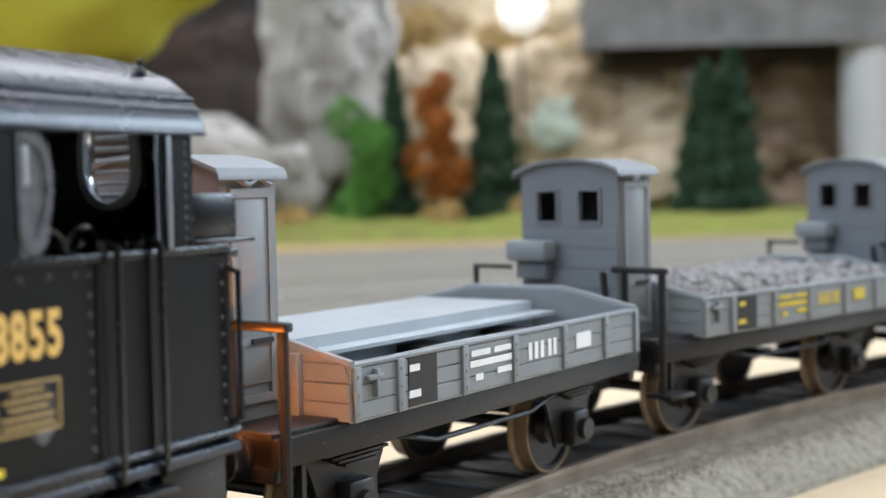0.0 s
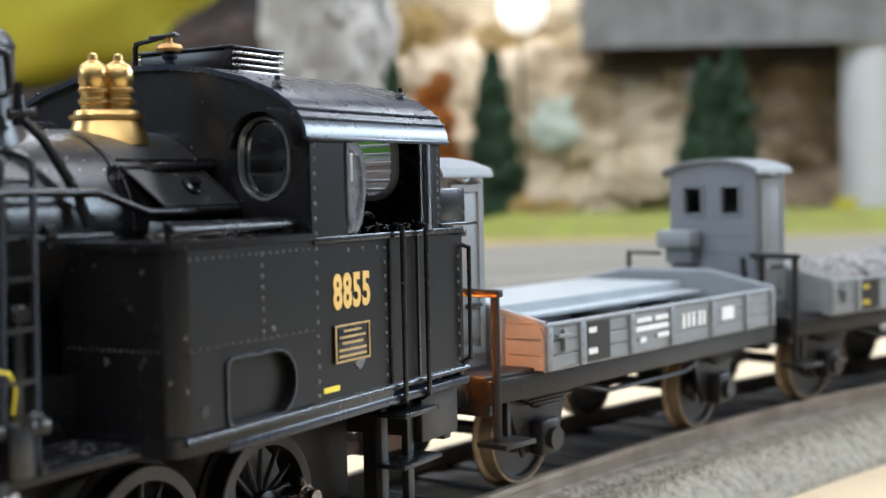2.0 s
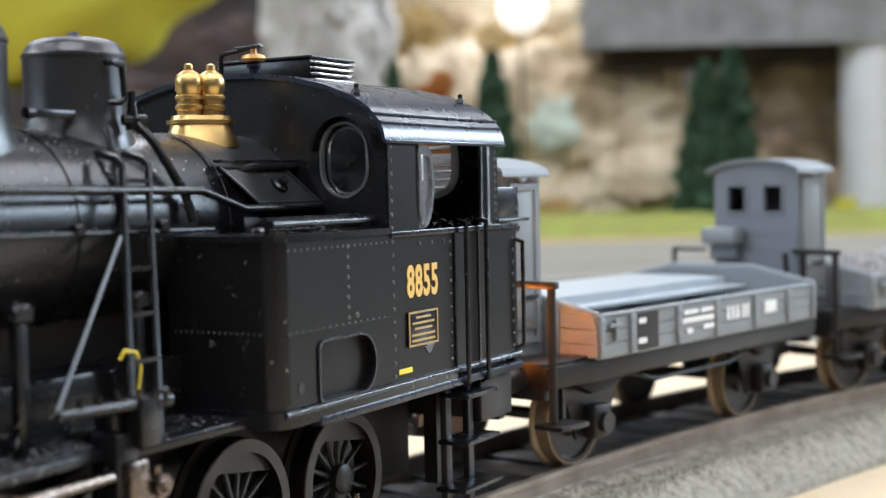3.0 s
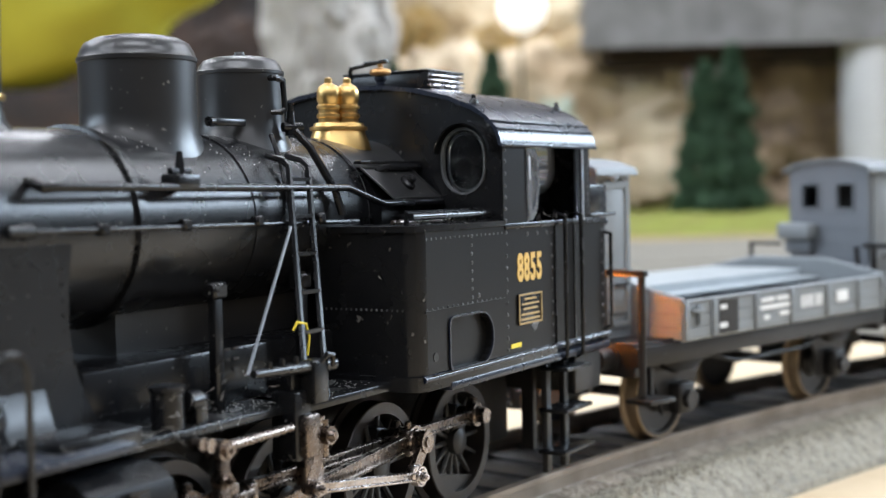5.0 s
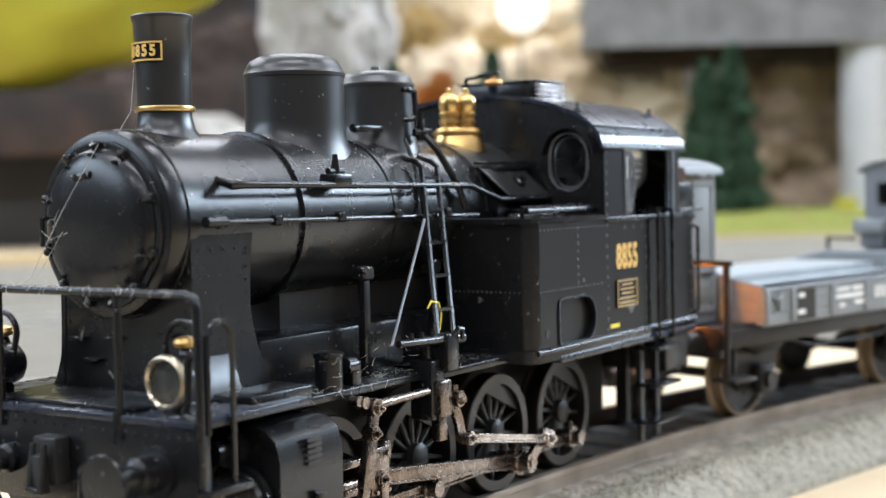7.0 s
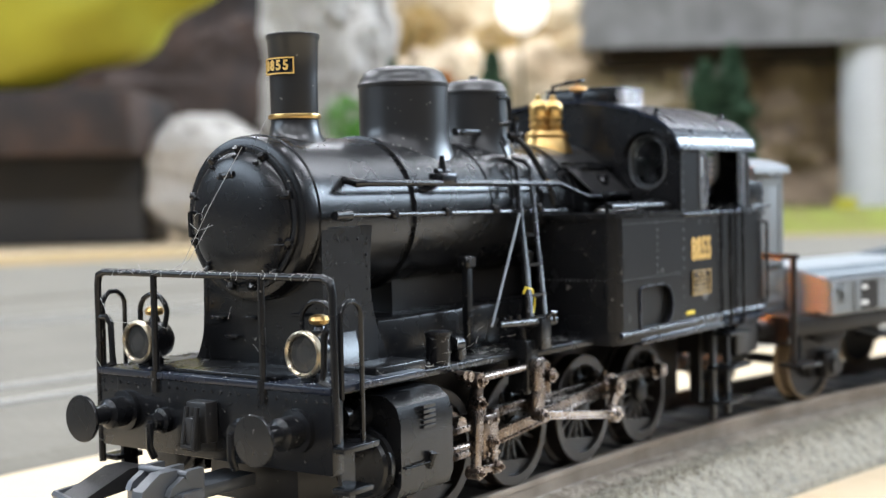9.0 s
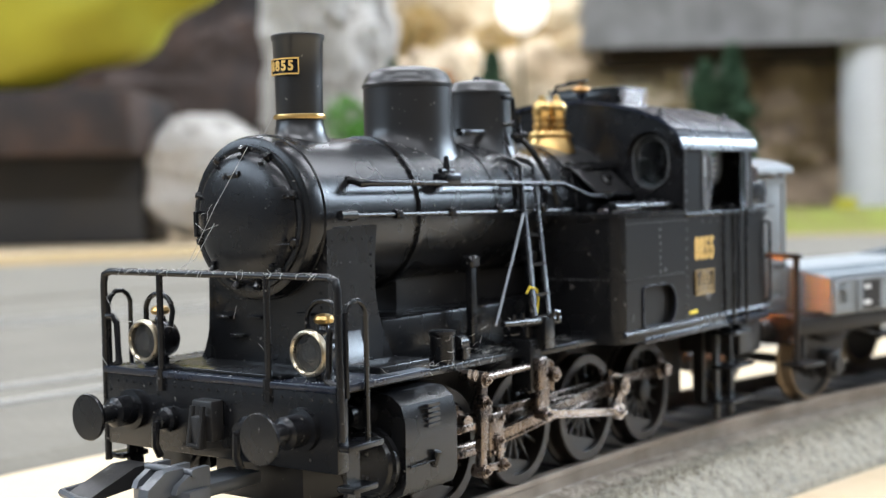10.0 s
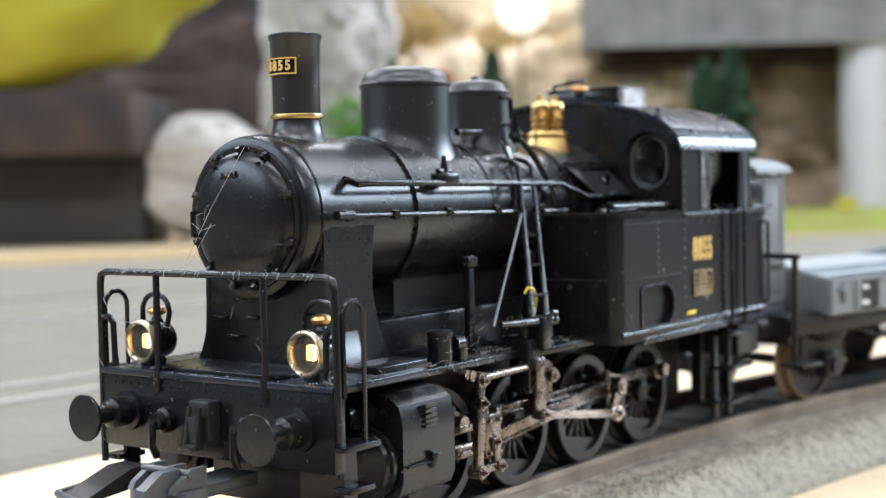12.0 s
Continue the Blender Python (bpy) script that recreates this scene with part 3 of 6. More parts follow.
    for k in range(4):
        for y in (-1, 1):
            lp("vent_slat", box(-23.1, -17.0, y * 4.6, y * 5.2, 38.95 + 0.48 * k, 39.17 + 0.48 * k, 0.05), M_BRIGHTROD, "bright slat edge", vent)
    for y in (-1, 1):
        side = [(-11.95, 14.2), (-34.2, 14.2), (-34.2, 25.9), (-30.5, 25.9), (-30.5, 33.6), (-27.9, 33.6), (-27.9, 25.9), (-16.6, 25.9), (-16.6, 33.6), (-11.95, 33.6)]
        sd = lp("cab_side", plate(side, "y", y * 14.75, y * 15.3), M_TANK, "black cab side with gold number", smooth=False)
        lp("beading", box(-34.2, -11.9, y * 15.2, y * 15.55, 25.8, 26.3, 0.1), M_BLACK, parent=sd)
        lp("sliding_pane", plate([(-15.9, 26.4), (-18.0, 26.4), (-18.8, 27.2), (-18.8, 31.9), (-18.2, 32.8), (-15.9, 32.8)], "y", y * 15.05, y * 15.2), M_PANE, "grey clear plastic sliding window", sd)
        lp("sliding_pane", plate([(-27.4, 26.2), (-28.7, 26.2), (-28.7, 33.2), (-27.4, 33.2)], "y", y * 15.3, y * 15.6), M_GLASS, "clear plastic window strip", sd)
        ring_out = [(-16.5, 33.1), (-18.0, 33.1), (-18.7, 32.4), (-19.0, 31.0), (-18.95, 29.4), (-18.5, 27.6), (-17.6, 26.7), (-16.9, 26.8), (-16.55, 27.8)]
        ring_in = [(-16.8, 32.75), (-17.5, 32.5), (-18.2, 32.1), (-18.55, 31.0), (-18.6, 29.4), (-18.1, 27.9), (-17.55, 27.2), (-17.3, 28.0), (-16.95, 29.4)]
        lp("pane_edge", plate(ring_out, "y", y * 14.9, y * 15.45, holes=(ring_in,)), M_PANE, "clear plastic pane edge", sd)
        # Small pale bar that paints a glint on the clear pane.
        lp("pane_edge", box(-17.4, -16.95, y * 15.1, y * 15.4, 30.2, 32.4, 0.15), M_CLEAR, "pale strip standing for a glint on the plastic", sd)
        lp("weight_mark", plate([(-17.2, 16.9), (-18.6, 16.9), (-17.9, 16.2)], "y", y * 15.29, y * 15.35), M_GREY, "small grey triangle mark", sd)
        lp("bunker_ledge", box(-36.8, -30.4, y * 9.0, y * 15.5, 26.4, 26.7, 0.1), M_BLACK, "thin ledge behind the cab", sd)
        lp("bunker_box", box(-35.5, -31.0, y * 9.2, y * 15.0, 26.7, 29.6, 0.12), M_BLACK, "dark box behind the cab", sd)
        # Pale upright strip for the light caught along this pane.
        lp("pane_edge", box(-28.6, -28.2, y * 15.3, y * 15.6, 26.2, 33.2, 0.08), M_CLEAR, "pale strip standing for light on the pane edge", sd)
        # door lines and grab rails
        for x in (-22.2, -26.6):
            lp("door_seam", box(x - 0.12, x + 0.12, y * 15.2, y * 15.42, 14.4, 25.8), M_BLACK, parent=sd)
        for x in (-23.2, -26.9, -33.9):
            lp("grab_rail", pipe([(x, y * 15.2, 26.9), (x, y * 16.0, 26.6), (x, y * 16.0, 13.0), (x, y * 15.3, 12.6)] if x > -30 else [(x, y * 15.2, 24.8), (x - 0.4, y * 15.9, 24.5), (x - 0.4, y * 15.9, 15.0), (x, y * 15.2, 14.6)], 0.2), M_BLACK, parent=sd)
        bm = bmesh.new()
        for i in range(18):
            bead(bm, (-12.35, y * 15.3, 14.9 + i * 1.06), 0.16, (0, y, 0))
        for i in range(10):
            bead(bm, (-21.6, y * 15.3, 15.2 + i * 1.1), 0.14, (0, y, 0))
            bead(bm, (-33.4, y * 15.3, 15.0 + i * 1.1), 0.14, (0, y, 0))
            bead(bm, (-30.1, y * 15.3, 26.8 + i * 0.66), 0.14, (0, y, 0))
        for x in (-16.5, -18.5, -20.5):
            bead(bm, (x, y * 15.3, 25.2), 0.16, (0, y, 0))
        lp("cab_rivets", bm, M_RIVET, parent=sd, kind="stuff")
        flip = 1 if y > 0 else -1
        m = Matrix.Translation((-16.85 * MM, y * 15.32 * MM, 22.05 * MM)) @ Matrix(((-flip, 0, 0, 0), (0, 0, flip, 0), (0, 1, 0, 0), (0, 0, 0, 1)))
        for i, ch in enumerate("8855"):
            lettering(ch, 3.45, M_GOLD, sd, m @ Matrix.Translation(((i - 1.5) * 1.28 * MM, 0, 0)), "gold digit", "digit", 0.06, 0.66)
        pl = lp("maker_plate", box(-18.95, -14.3, y * 15.28, y * 15.45, 16.95, 19.75, 0.05), M_BLACK, "small brass-rimmed plate", sd)
        rim = plate([(-18.95, 16.95), (-14.3, 16.95), (-14.3, 19.75), (-18.95, 19.75)], "y", y * 15.44, y * 15.52, holes=([(-18.8, 17.1), (-14.45, 17.1), (-14.45, 19.6), (-18.8, 19.6)],))
        lp("plate_rim", rim, M_DULLGOLD, parent=pl)
        for z, w in ((19.25, 1.2), (18.8, 1.75), (18.35, 1.4), (17.85, 1.85), (17.4, 1.85)):
            lp("print_bar", box(-16.62 - w, -16.62 + w, y * 15.44, y * 15.49, z - 0.09, z + 0.09), M_DULLGOLD, parent=pl)
        lp("print_bar", box(-14.9, -12.9, y * 15.29, y * 15.36, 14.95, 15.35), M_YELLOWPRINT, "yellow print", sd)
        lp("print_bar", plate([(-16.9, 16.75), (-18.4, 16.75), (-17.65, 16.1)], "y", y * 15.29, y * 15.36), M_RIVET, parent=sd)
    # coal bunker behind, and things inside the cab
    bk = lp("bunker", box(-34.2, -32.5, -14.5, 14.5, 25.6, 28.7, 0.2), M_BLACK, "coal bunker behind the cab")
    lp("bunker_ledge", box(-35.2, -32.3, -15.3, 15.3, 25.4, 26.0, 0.12), M_BLACK, parent=bk)
    lp("bunker_wall", box(-34.2, -33.6, -15.2, 15.2, 13.2, 25.6, 0.1), M_BLACK, parent=bk)
    lp("cab_floor", box(-33.8, -12.0, -14.7, 14.7, 13.4, 14.3), M_CHASSIS)
    lp("firebox_backhead", turned([(6.2, -16), (6.2, -12.2), (0, -12.2)], ALONG, 32), M_CHASSIS)
    for y, x in ((12.0, -21.6), (11.5, -25.2)):
        bm = bmesh.new()
        for i in range(20):
            a0, a1 = 2 * math.pi * i / 20, 2 * math.pi * (i + 1) / 20
            rod((x + 1.5 * math.cos(a0), y, 26.2 + 1.5 * math.sin(a0)), (x + 1.5 * math.cos(a1), y, 26.2 + 1.5 * math.sin(a1)), 0.18, seg=6, bm=bm)
        lp("hand_wheel", bm, M_ROD)


def tanks():
    rec = oval_x(-5.6, 16.6, 7.4, 4.3)
    for y in (-1, 1):
        out = [(3.0, 5.8), (3.0, 13.4), (2.6, 14.0), (1.8, 14.25), (-11.9, 14.25), (-11.9, 5.8)]
        t = lp("water_tank", plate([(x, y * w) for x, w in out], "z", 14.35, 26.2), M_BLACK, "black side water tank with recessed foot panel")
        skin = [(1.6, 14.5), (-11.9, 14.5), (-11.9, 26.1), (1.6, 26.1)]
        lp("tank_skin", plate(skin, "y", y * 14.2, y * 15.35, holes=(rec,)), M_TANK, "grey-black riveted side sheet", t, False)
        lp("tank_corner", plate([(x, y * w) for x, w in [(3.02, 5.8), (3.02, 14.0), (2.85, 14.6), (2.45, 15.05), (1.9, 15.3), (1.55, 15.35), (1.55, 14.0), (2.4, 5.8)]], "z", 14.4, 26.15), M_BLACK, parent=t)
        lp("recess_floor", plate(oval_x(-5.6, 16.6, 7.6, 4.5), "y", y * 14.2, y * 14.75), M_TANK, "shallow foot recess", t, False)
        rimo, rimi = oval_x(-5.6, 16.6, 7.75, 4.65), rec
        lp("recess_rim", plate(rimo, "y", y * 15.3, y * 15.52, holes=(rimi,)), M_ROOF, parent=t)
        lp("tank_lip", plate([(x, y * (w + 0.25)) for x, w in [(3.25, 5.8), (3.25, 14.0), (2.8, 14.85), (1.9, 15.25), (-11.9, 15.25), (-11.9, 5.8)]], "z", 26.1, 26.6), M_BLACK, parent=t)
        lp("tank_step", plate([(x, y * (w + 0.3)) for x, w in [(3.3, 5.8), (3.3, 14.0), (2.9, 14.85), (1.9, 15.3), (-22.0, 15.3), (-22.0, 5.8)]], "z", 13.2, 14.4), M_BLACK, "polished lower edge", t)
        lp("tank_pipe", rod((1.6, y * 14.0, 27.3), (-11.6, y * 14.0, 27.3), 0.33, seg=10), M_BLACK, parent=t)
        lp("tank_pipe", rod((2.2, y * 12.6, 26.9), (-11.6, y * 12.6, 26.9), 0.2, seg=8), M_ROD, parent=t)
        lp("filler_lid", turned([(2.3, 0), (2.3, 0.7), (2.0, 0.9), (0, 1.0)], Matrix.Translation((-6.0, y * 10.4, 26.5)), 24), M_BLACK, parent=t)
        bm = bmesh.new()
        for i in range(8):
            bead(bm, (-5.9, y * 15.35, 20.2 + i * 0.75), 0.15, (0, y, 0))
        for i in range(16):
            bead(bm, (1.6 - i * 0.83, y * 15.35, 19.75), 0.11, (0, y, 0))
            bead(bm, (3.0, y * (6.4 + i * 0.5), 19.8), 0.11, (1, 0, 0))
        for i in range(18):
            bead(bm, (1.5 - i * 0.76, y * 15.35, 25.5), 0.1, (0, y, 0))
        bead(bm, (-7.0, y * 15.35, 20.3), 0.2, (0, y, 0))
        lp("tank_plug", rod((0.4, y * 15.2, 15.8), (0.4, y * 15.4, 15.8), 0.4, seg=12), M_CHASSIS, parent=t)
        lp("tank_rivets", bm, M_RIVET, parent=t, kind="stuff")
        lp("tank_seam", box(1.9, -11.9, y * 15.3, y * 15.45, 19.5, 19.68), M_TANK, parent=t)


def oval_x(cx, cz, w, h, n=9):
    """A foot recess: round at the rear end, nearly square at the front."""
    r, q, g = h / 2 - 0.2, 0.7, w / 2
    front = arc(cx + g - q, cz - h / 2 + q, q, -90, 0, 4) + arc(cx + g - q, cz + h / 2 - q, q, 0, 90, 4)
    return front + arc(cx - g + r, cz, r, 90, 270, n, h / 2)


boiler()
chimney()
domes()
safety_valves()
cab()
tanks()
# ---------------------------------------------------------------- running board, front platform, gear
WHEEL_R, CRANK, PHASE = 5.75, 2.6, math.radians(75.0)
AXLES = (25.4, 12.2, -1.1, -14.5)


def footplate():
    bm = box(-22, 14.6, -12.8, 12.8, 13.3, 14.0, 0.14)
    box(11.9, 44.6, -11.8, 11.8, 13.35, 14.0, 0.12, bm)
    lp("running_board", bm, M_BLACK, "black running board dusted grey")
    for y in (-1, 1):
        lp("tank_moulding", pipe([(2.4, y * 15.35, 14.15), (-34.6, y * 15.35, 14.15)], 0.3, 10), M_ROOF, "rounded lip below the tank")
        lp("sole_bar", box(-34.6, -1.5, y * 14.4, y * 15.75, 12.75, 13.55, 0.28), M_ROOF, "rounded black sole bar")
        lp("gear_frame", box(14.15, 16.2, y * 10.6, y * 12.9, 9.9, 15.0, 0.2, box(14.6, 15.8, y * 11.2, y * 12.3, 14.8, 17.0, 0.2)), M_BLACK, "black plate frame of the valve gear")
    lp("frame_block", box(-31, 40, -5.2, 5.2, 3.0, 13.4, 0.2), M_CHASSIS, "black chassis frame")
    lp("fire_grate", box(-12, 31, -6.9, 6.9, 13.9, 18.1, 0.3), M_BLACK, "dark skirt plate under the boiler")
    # Added block that keeps bright background from showing through below the boiler.
    lp("gap_filler", box(-12, 23.5, -2.6, 2.6, 18.0, 23.0), M_CHASSIS, "black block added to fill the gap under the boiler")
    bm = bmesh.new()
    for i in range(44):
        bead(bm, (30 - i * 0.62, 6.9, 15.0), 0.11, (0, 1, 0))
    for x, z0 in ((15.6, 17.2), (15.6, 16.4), (15.6, 18.0), (16.6, 17.2), (16.6, 18.0)):
        box(x - 0.35, x + 0.35, 6.85, 7.05, z0 - 0.1, z0 + 0.1, bm=bm)
    lp("skirt_rivets", bm, kind="stuff")
    # front platform and buffer beam
    lp("front_platform", box(33, 45.2, -13.6, 13.6, 13.9, 14.5, 0.12), M_ROOF, "dusty front platform")
    lp("platform_rib", box(40.3, 44.4, -7.4, 7.2, 14.5, 14.85, 0.08), M_BLACK)
    lp("saddle_foot", box(29.2, 41, -8.9, 8.9, 14.0, 14.75, 0.15), M_BLACK)
    lp("step_plate", box(31.4, 38.2, 8.6, 12.4, 13.95, 15.1, 0.15), M_BLACK)
    beam = lp("buffer_beam", box(43.6, 45.0, -13.5, 13.5, 7.6, 14.0, 0.12), M_BLACK, "riveted black buffer beam")
    bm = bmesh.new()
    for i in range(26):
        bead(bm, (45.0, -13.0 + i * 1.04, 13.3), 0.15, (1, 0, 0))
        if i % 3 == 0:
            bead(bm, (45.0, -13.0 + i * 1.04, 12.4), 0.13, (1, 0, 0))
    for y in (-7.5, -6.2, -4.9, 4.9, 6.2, 7.5):
        bead(bm, (45.0, y, 11.5), 0.15, (1, 0, 0))
    lp("beam_rivets", bm, parent=beam, kind="stuff")
    for y in (-10, 10):
        prof = [(1.75, 45.0), (1.75, 45.5), (1.3, 45.6), (1.3, 47.2), (1.05, 47.4), (0.85, 47.5), (0.8, 49.2), (1.5, 49.5), (1.95, 49.7), (2.02, 49.95), (1.96, 50.06), (1.2, 50.11), (0, 50.14)]
        bf = lp("buffer", turned(prof, Matrix.Translation((0, y, 10.9)) @ Matrix.Rotation(math.pi / 2, 4, "Y"), 32), M_BLACK, "black sprung buffer", beam)
    for y in (-5.4, 4.2):
        bm = turned([(1.1, 0), (1.1, 0.5), (0.8, 0.7), (0.7, 1.4), (0, 1.5)], Matrix.Translation((45.0, y, 10.4)) @ Matrix.Rotation(math.pi / 2, 4, "Y"), 18)
        pipe([(45.8, y, 10.6), (46.6, y, 10.2), (46.7, y, 8.4), (46.2, y, 7.4)], 0.32, bm=bm)
        lp("brake_hose", bm, M_BLACK, parent=beam)
    bm = box(45.0, 46.4, -1.2, 1.2, 9.2, 12.6, 0.2)
    box(46.3, 47.2, -0.5, 0.5, 8.6, 11.4, 0.15, bm)
    pipe([(46.8, -0.6, 12.2), (47.3, -0.6, 9.0), (47.3, 0.6, 9.0), (46.8, 0.6, 12.2)], 0.22, bm=bm)
    lp("drag_hook", bm, M_CHASSIS, parent=beam)
    # railing
    rl = lp("front_railing", pipe([(44.8, -13.8, 6.0), (44.8, -13.7, 21.8), (44.8, -13.5, 22.6), (44.8, -12.8, 22.9), (44.8, 12.8, 22.9), (44.8, 13.5, 22.6), (44.8, 13.7, 21.8), (44.8, 13.8, 10.2)], 0.32, 10), M_BLACK, "black tube railing with lint")
    for y in (-6.3, 6.3):
        lp("railing_post", pipe([(44.9, y, 22.9), (44.9, y, 13.0)], 0.3, 10, rod((44.9, y, 12.8), (44.9, y, 14.6), 0.5, seg=8)), M_BLACK, parent=rl)
    for y in (-1, 1):
        lp("railing_bow", pipe([(44.8, y * 13.7, 18.9), (44.6, y * 12.9, 18.9), (44.5, y * 12.5, 18.3), (44.5, y * 12.4, 15.6), (44.6, y * 12.2, 14.8), (44.6, y * 13.6, 14.2)], 0.27, 8), M_BLACK, parent=rl)
        bow = [(44.2, y * 13.9, 13.5), (44.2, y * 13.9, 20.0), (43.9, y * 13.9, 20.6), (43.4, y * 13.9, 21.0), (42.6, y * 13.9, 21.0), (42.0, y * 13.9, 20.6), (41.7, y * 13.9, 20.0), (41.8, y * 13.9, 9.6)]
        lp("step_bow", pipe(bow, 0.22, 8), M_BLACK, parent=rl)
        st = lp("front_step", box(40.6, 44.9, y * 12.2, y * 14.6, 9.4, 9.9, 0.1), M_BLACK, "footstep below the railing", rl)
        lp("step_hanger", box(41.8, 43.4, y * 12.6, y * 13.0, 3.6, 9.5), M_BLACK, parent=st)
        lp("low_step", box(41.2, 44.2, y * 12.6, y * 14.4, 6.0, 6.5, 0.1), M_BLACK, parent=st)


def lanterns():
    for y in (-9.7, 9.7):
        turn = Matrix.Translation((41.4, y, 16.75)) @ Matrix.Rotation(math.pi / 2, 4, "Y")
        ln = lp("headlamp", turned([(0, -0.9), (1.1, -0.8), (1.5, -0.4), (1.72, 0.5), (1.75, 2.3), (1.55, 2.35), (1.5, 1.15), (0, 1.1)], turn, 32), M_BLACK, "round black headlamp with brass rim")
        lp("lamp_rim", turned([(1.5, 2.2), (1.52, 2.6), (1.68, 2.75), (1.86, 2.65), (1.92, 2.3), (1.8, 2.1)], turn, 32, None, True), M_RIM, "brass rim", ln)
        lp("reflector", turned([(1.48, 1.16), (1.48, 1.2), (0, 1.2)], turn, 28), M_REFLECT, "dull grey reflector", ln)
        lp("lens", turned([(1.5, 2.3), (1.5, 2.4), (0.8, 2.5), (0, 2.53), (0, 2.43), (0.8, 2.4)], turn, 28), M_LENS, "clear lens", ln)
        lp("lamp_foot", box(41.6, 43.4, y - 0.8, y + 0.8, 14.3, 15.2, 0.15), M_BLACK, parent=ln)
        lp("lamp_cap", turned([(0.3, 0), (0.75, 0.15), (0.88, 0.45), (0.7, 0.75), (0.3, 0.9), (0, 0.93)], Matrix.Translation((41.9, y, 18.85)), 20), M_BRASS, "brass lamp cap", ln)
        lp("lamp_neck", turned([(0.6, 0), (0.45, 0.5), (0.3, 0.75)], Matrix.Translation((41.9, y, 18.2)), 14), M_BLACK, parent=ln)
        lp("lamp_bail", pipe([(42.2, y - 1.5, 17.4)] + [(42.0, y + 1.75 * math.cos(radians(a)), 19.2 + 1.6 * math.sin(radians(a))) for a in range(180, -1, -15)] + [(42.2, y + 1.5, 17.4)], 0.24, 8), M_BLACK, parent=ln)
        bulbs.append((y, part("bulb", box(-0.3, 0.3, -0.36, 0.36, -0.62, 0.62, 0.12), M_BULB, ln, "warm glowing bulb")))
    # tail lamps at the rear
    for y in (-9.5, 9.5):
        turn = Matrix.Translation((-34.3, y, 16.6)) @ Matrix.Rotation(-math.pi / 2, 4, "Y")
        ln = lp("tail_lamp", turned([(1.3, 0), (1.35, 0.1), (1.35, 1.9), (1.2, 1.95), (1.15, 0.8), (0, 0.7)], turn, 24), M_BLACK, "black tail lamp with orange light")
        tails.append((y, part("bulb", turned([(0, -0.6), (0.7, -0.5), (0.95, 0), (0.7, 0.5), (0, 0.6)], None, 16), M_TAIL, ln, "orange glowing bulb")))


def piping():
    lp("handrail", rod((37.2, 8.15, 27.5), (0.6, 8.15, 27.0), 0.19, seg=8), M_BLACK, "thin boiler handrail")
    for x in (36.6, 30.0, 22.0, 14.0, 6.0):
        bm = rod((x, 6.6, 27.4), (x, 8.4, 27.4), 0.22, seg=8)
        box(x - 0.42, x + 0.42, 7.7, 8.55, 27.0, 27.85, 0.15, bm, 1)
        lp("handrail_knob", bm, M_BLACK)
    bm = rod((36.0, 8.2, 27.5), (37.9, 8.2, 27.5), 0.5, 0.42, 10)
    lp("handrail_end", bm, M_BLACK)
    for y in (-1, 1):
        lp("steam_pipe", pipe([(34.4, y * 6.0, 30.6), (34.6, y * 7.9, 30.2), (33.6, y * 8.1, 30.2), (10.0, y * 7.9, 29.9), (1.5, y * 7.9, 29.8), (-2.0, y * 9.0, 28.4), (-11.5, y * 9.2, 28.4)], 0.3, 10), M_BLACK, "long steam pipe")
        bm = box(20.4, 22.8, y * 6.6, y * 8.3, 29.9, 31.0, 0.2)
        rod((21.6, y * 7.4, 30.8), (21.6, y * 7.4, 32.6), 0.45, 0.2, 8, bm)
        rod((20.6, y * 7.4, 31.2), (22.6, y * 7.4, 31.2), 0.28, seg=8, bm=bm)
        lp("steam_valve", bm, M_BLACK)
        for x, zt in ((19.6, 22.8), (9.4, 22.8)):
            bm = box(x - 0.45, x + 0.45, y * 8.2, y * 8.9, 14.0, zt, 0.1)
            box(x - 0.9, x + 0.6, y * 7.8, y * 9.1, zt - 0.8, zt + 0.4, 0.2, bm, 1)
            lp("bracket", bm, M_BLACK)
        bm = turned([(1.35, 0), (1.35, 2.6), (1.5, 2.7), (1.5, 3.0), (1.2, 3.1), (0, 3.15)], Matrix.Translation((26.9, y * 10.4, 14.0)) @ Matrix.Diagonal((0.82, 0.82, 0.95, 1)), 22)
        lp("lubricator", bm, M_BLACK, "small black oil pot")
        lp("oil_pump", turned([(0.7, 0), (0.7, 1.1), (0, 1.2)], Matrix.Translation((24.3, y * 10.8, 15.6)) @ Matrix.Rotation(math.pi / 2, 4, "Y"), 14, box(23.9, 25.1, y * 10.2, y * 11.4, 14, 16, 0.15)), M_BLACK)
    # ladder leaning on the boiler
    a0, a1 = Vector((9.0, 7.4, 31.6)), Vector((14.4, 12.6, 14.1))
    lad = lp("ladder", pipe([a0 + Vector((0.5, -1.8, 0.9)), a0 + Vector((0.3, -0.4, 0.5)), a0, a1], 0.26, 6), M_BLACK, "slim black ladder against the boiler")
    w = Vector((-2.5, 0, 0))
    pipe_b = pipe([a0 + w + Vector((0.5, -1.8, 0.9)), a0 + w + Vector((0.3, -0.4, 0.5)), a0 + w, a1 + w], 0.26, 6)
    lp("ladder_stile", pipe_b, M_BLACK, parent=lad)
    for k in range(6):
        p = a0.lerp(a1, 0.06 + 0.165 * k)
        lp("ladder_rung", box(p.x + w.x, p.x, p.y - 0.25, p.y + 0.25, p.z - 0.14, p.z + 0.14), M_BLACK, parent=lad)
    lp("drain_rod", rod((11.3, 9.2, 26.9), (19.2, 11.0, 16.6), 0.13, seg=8), M_GREYDARK, "thin steel rod")
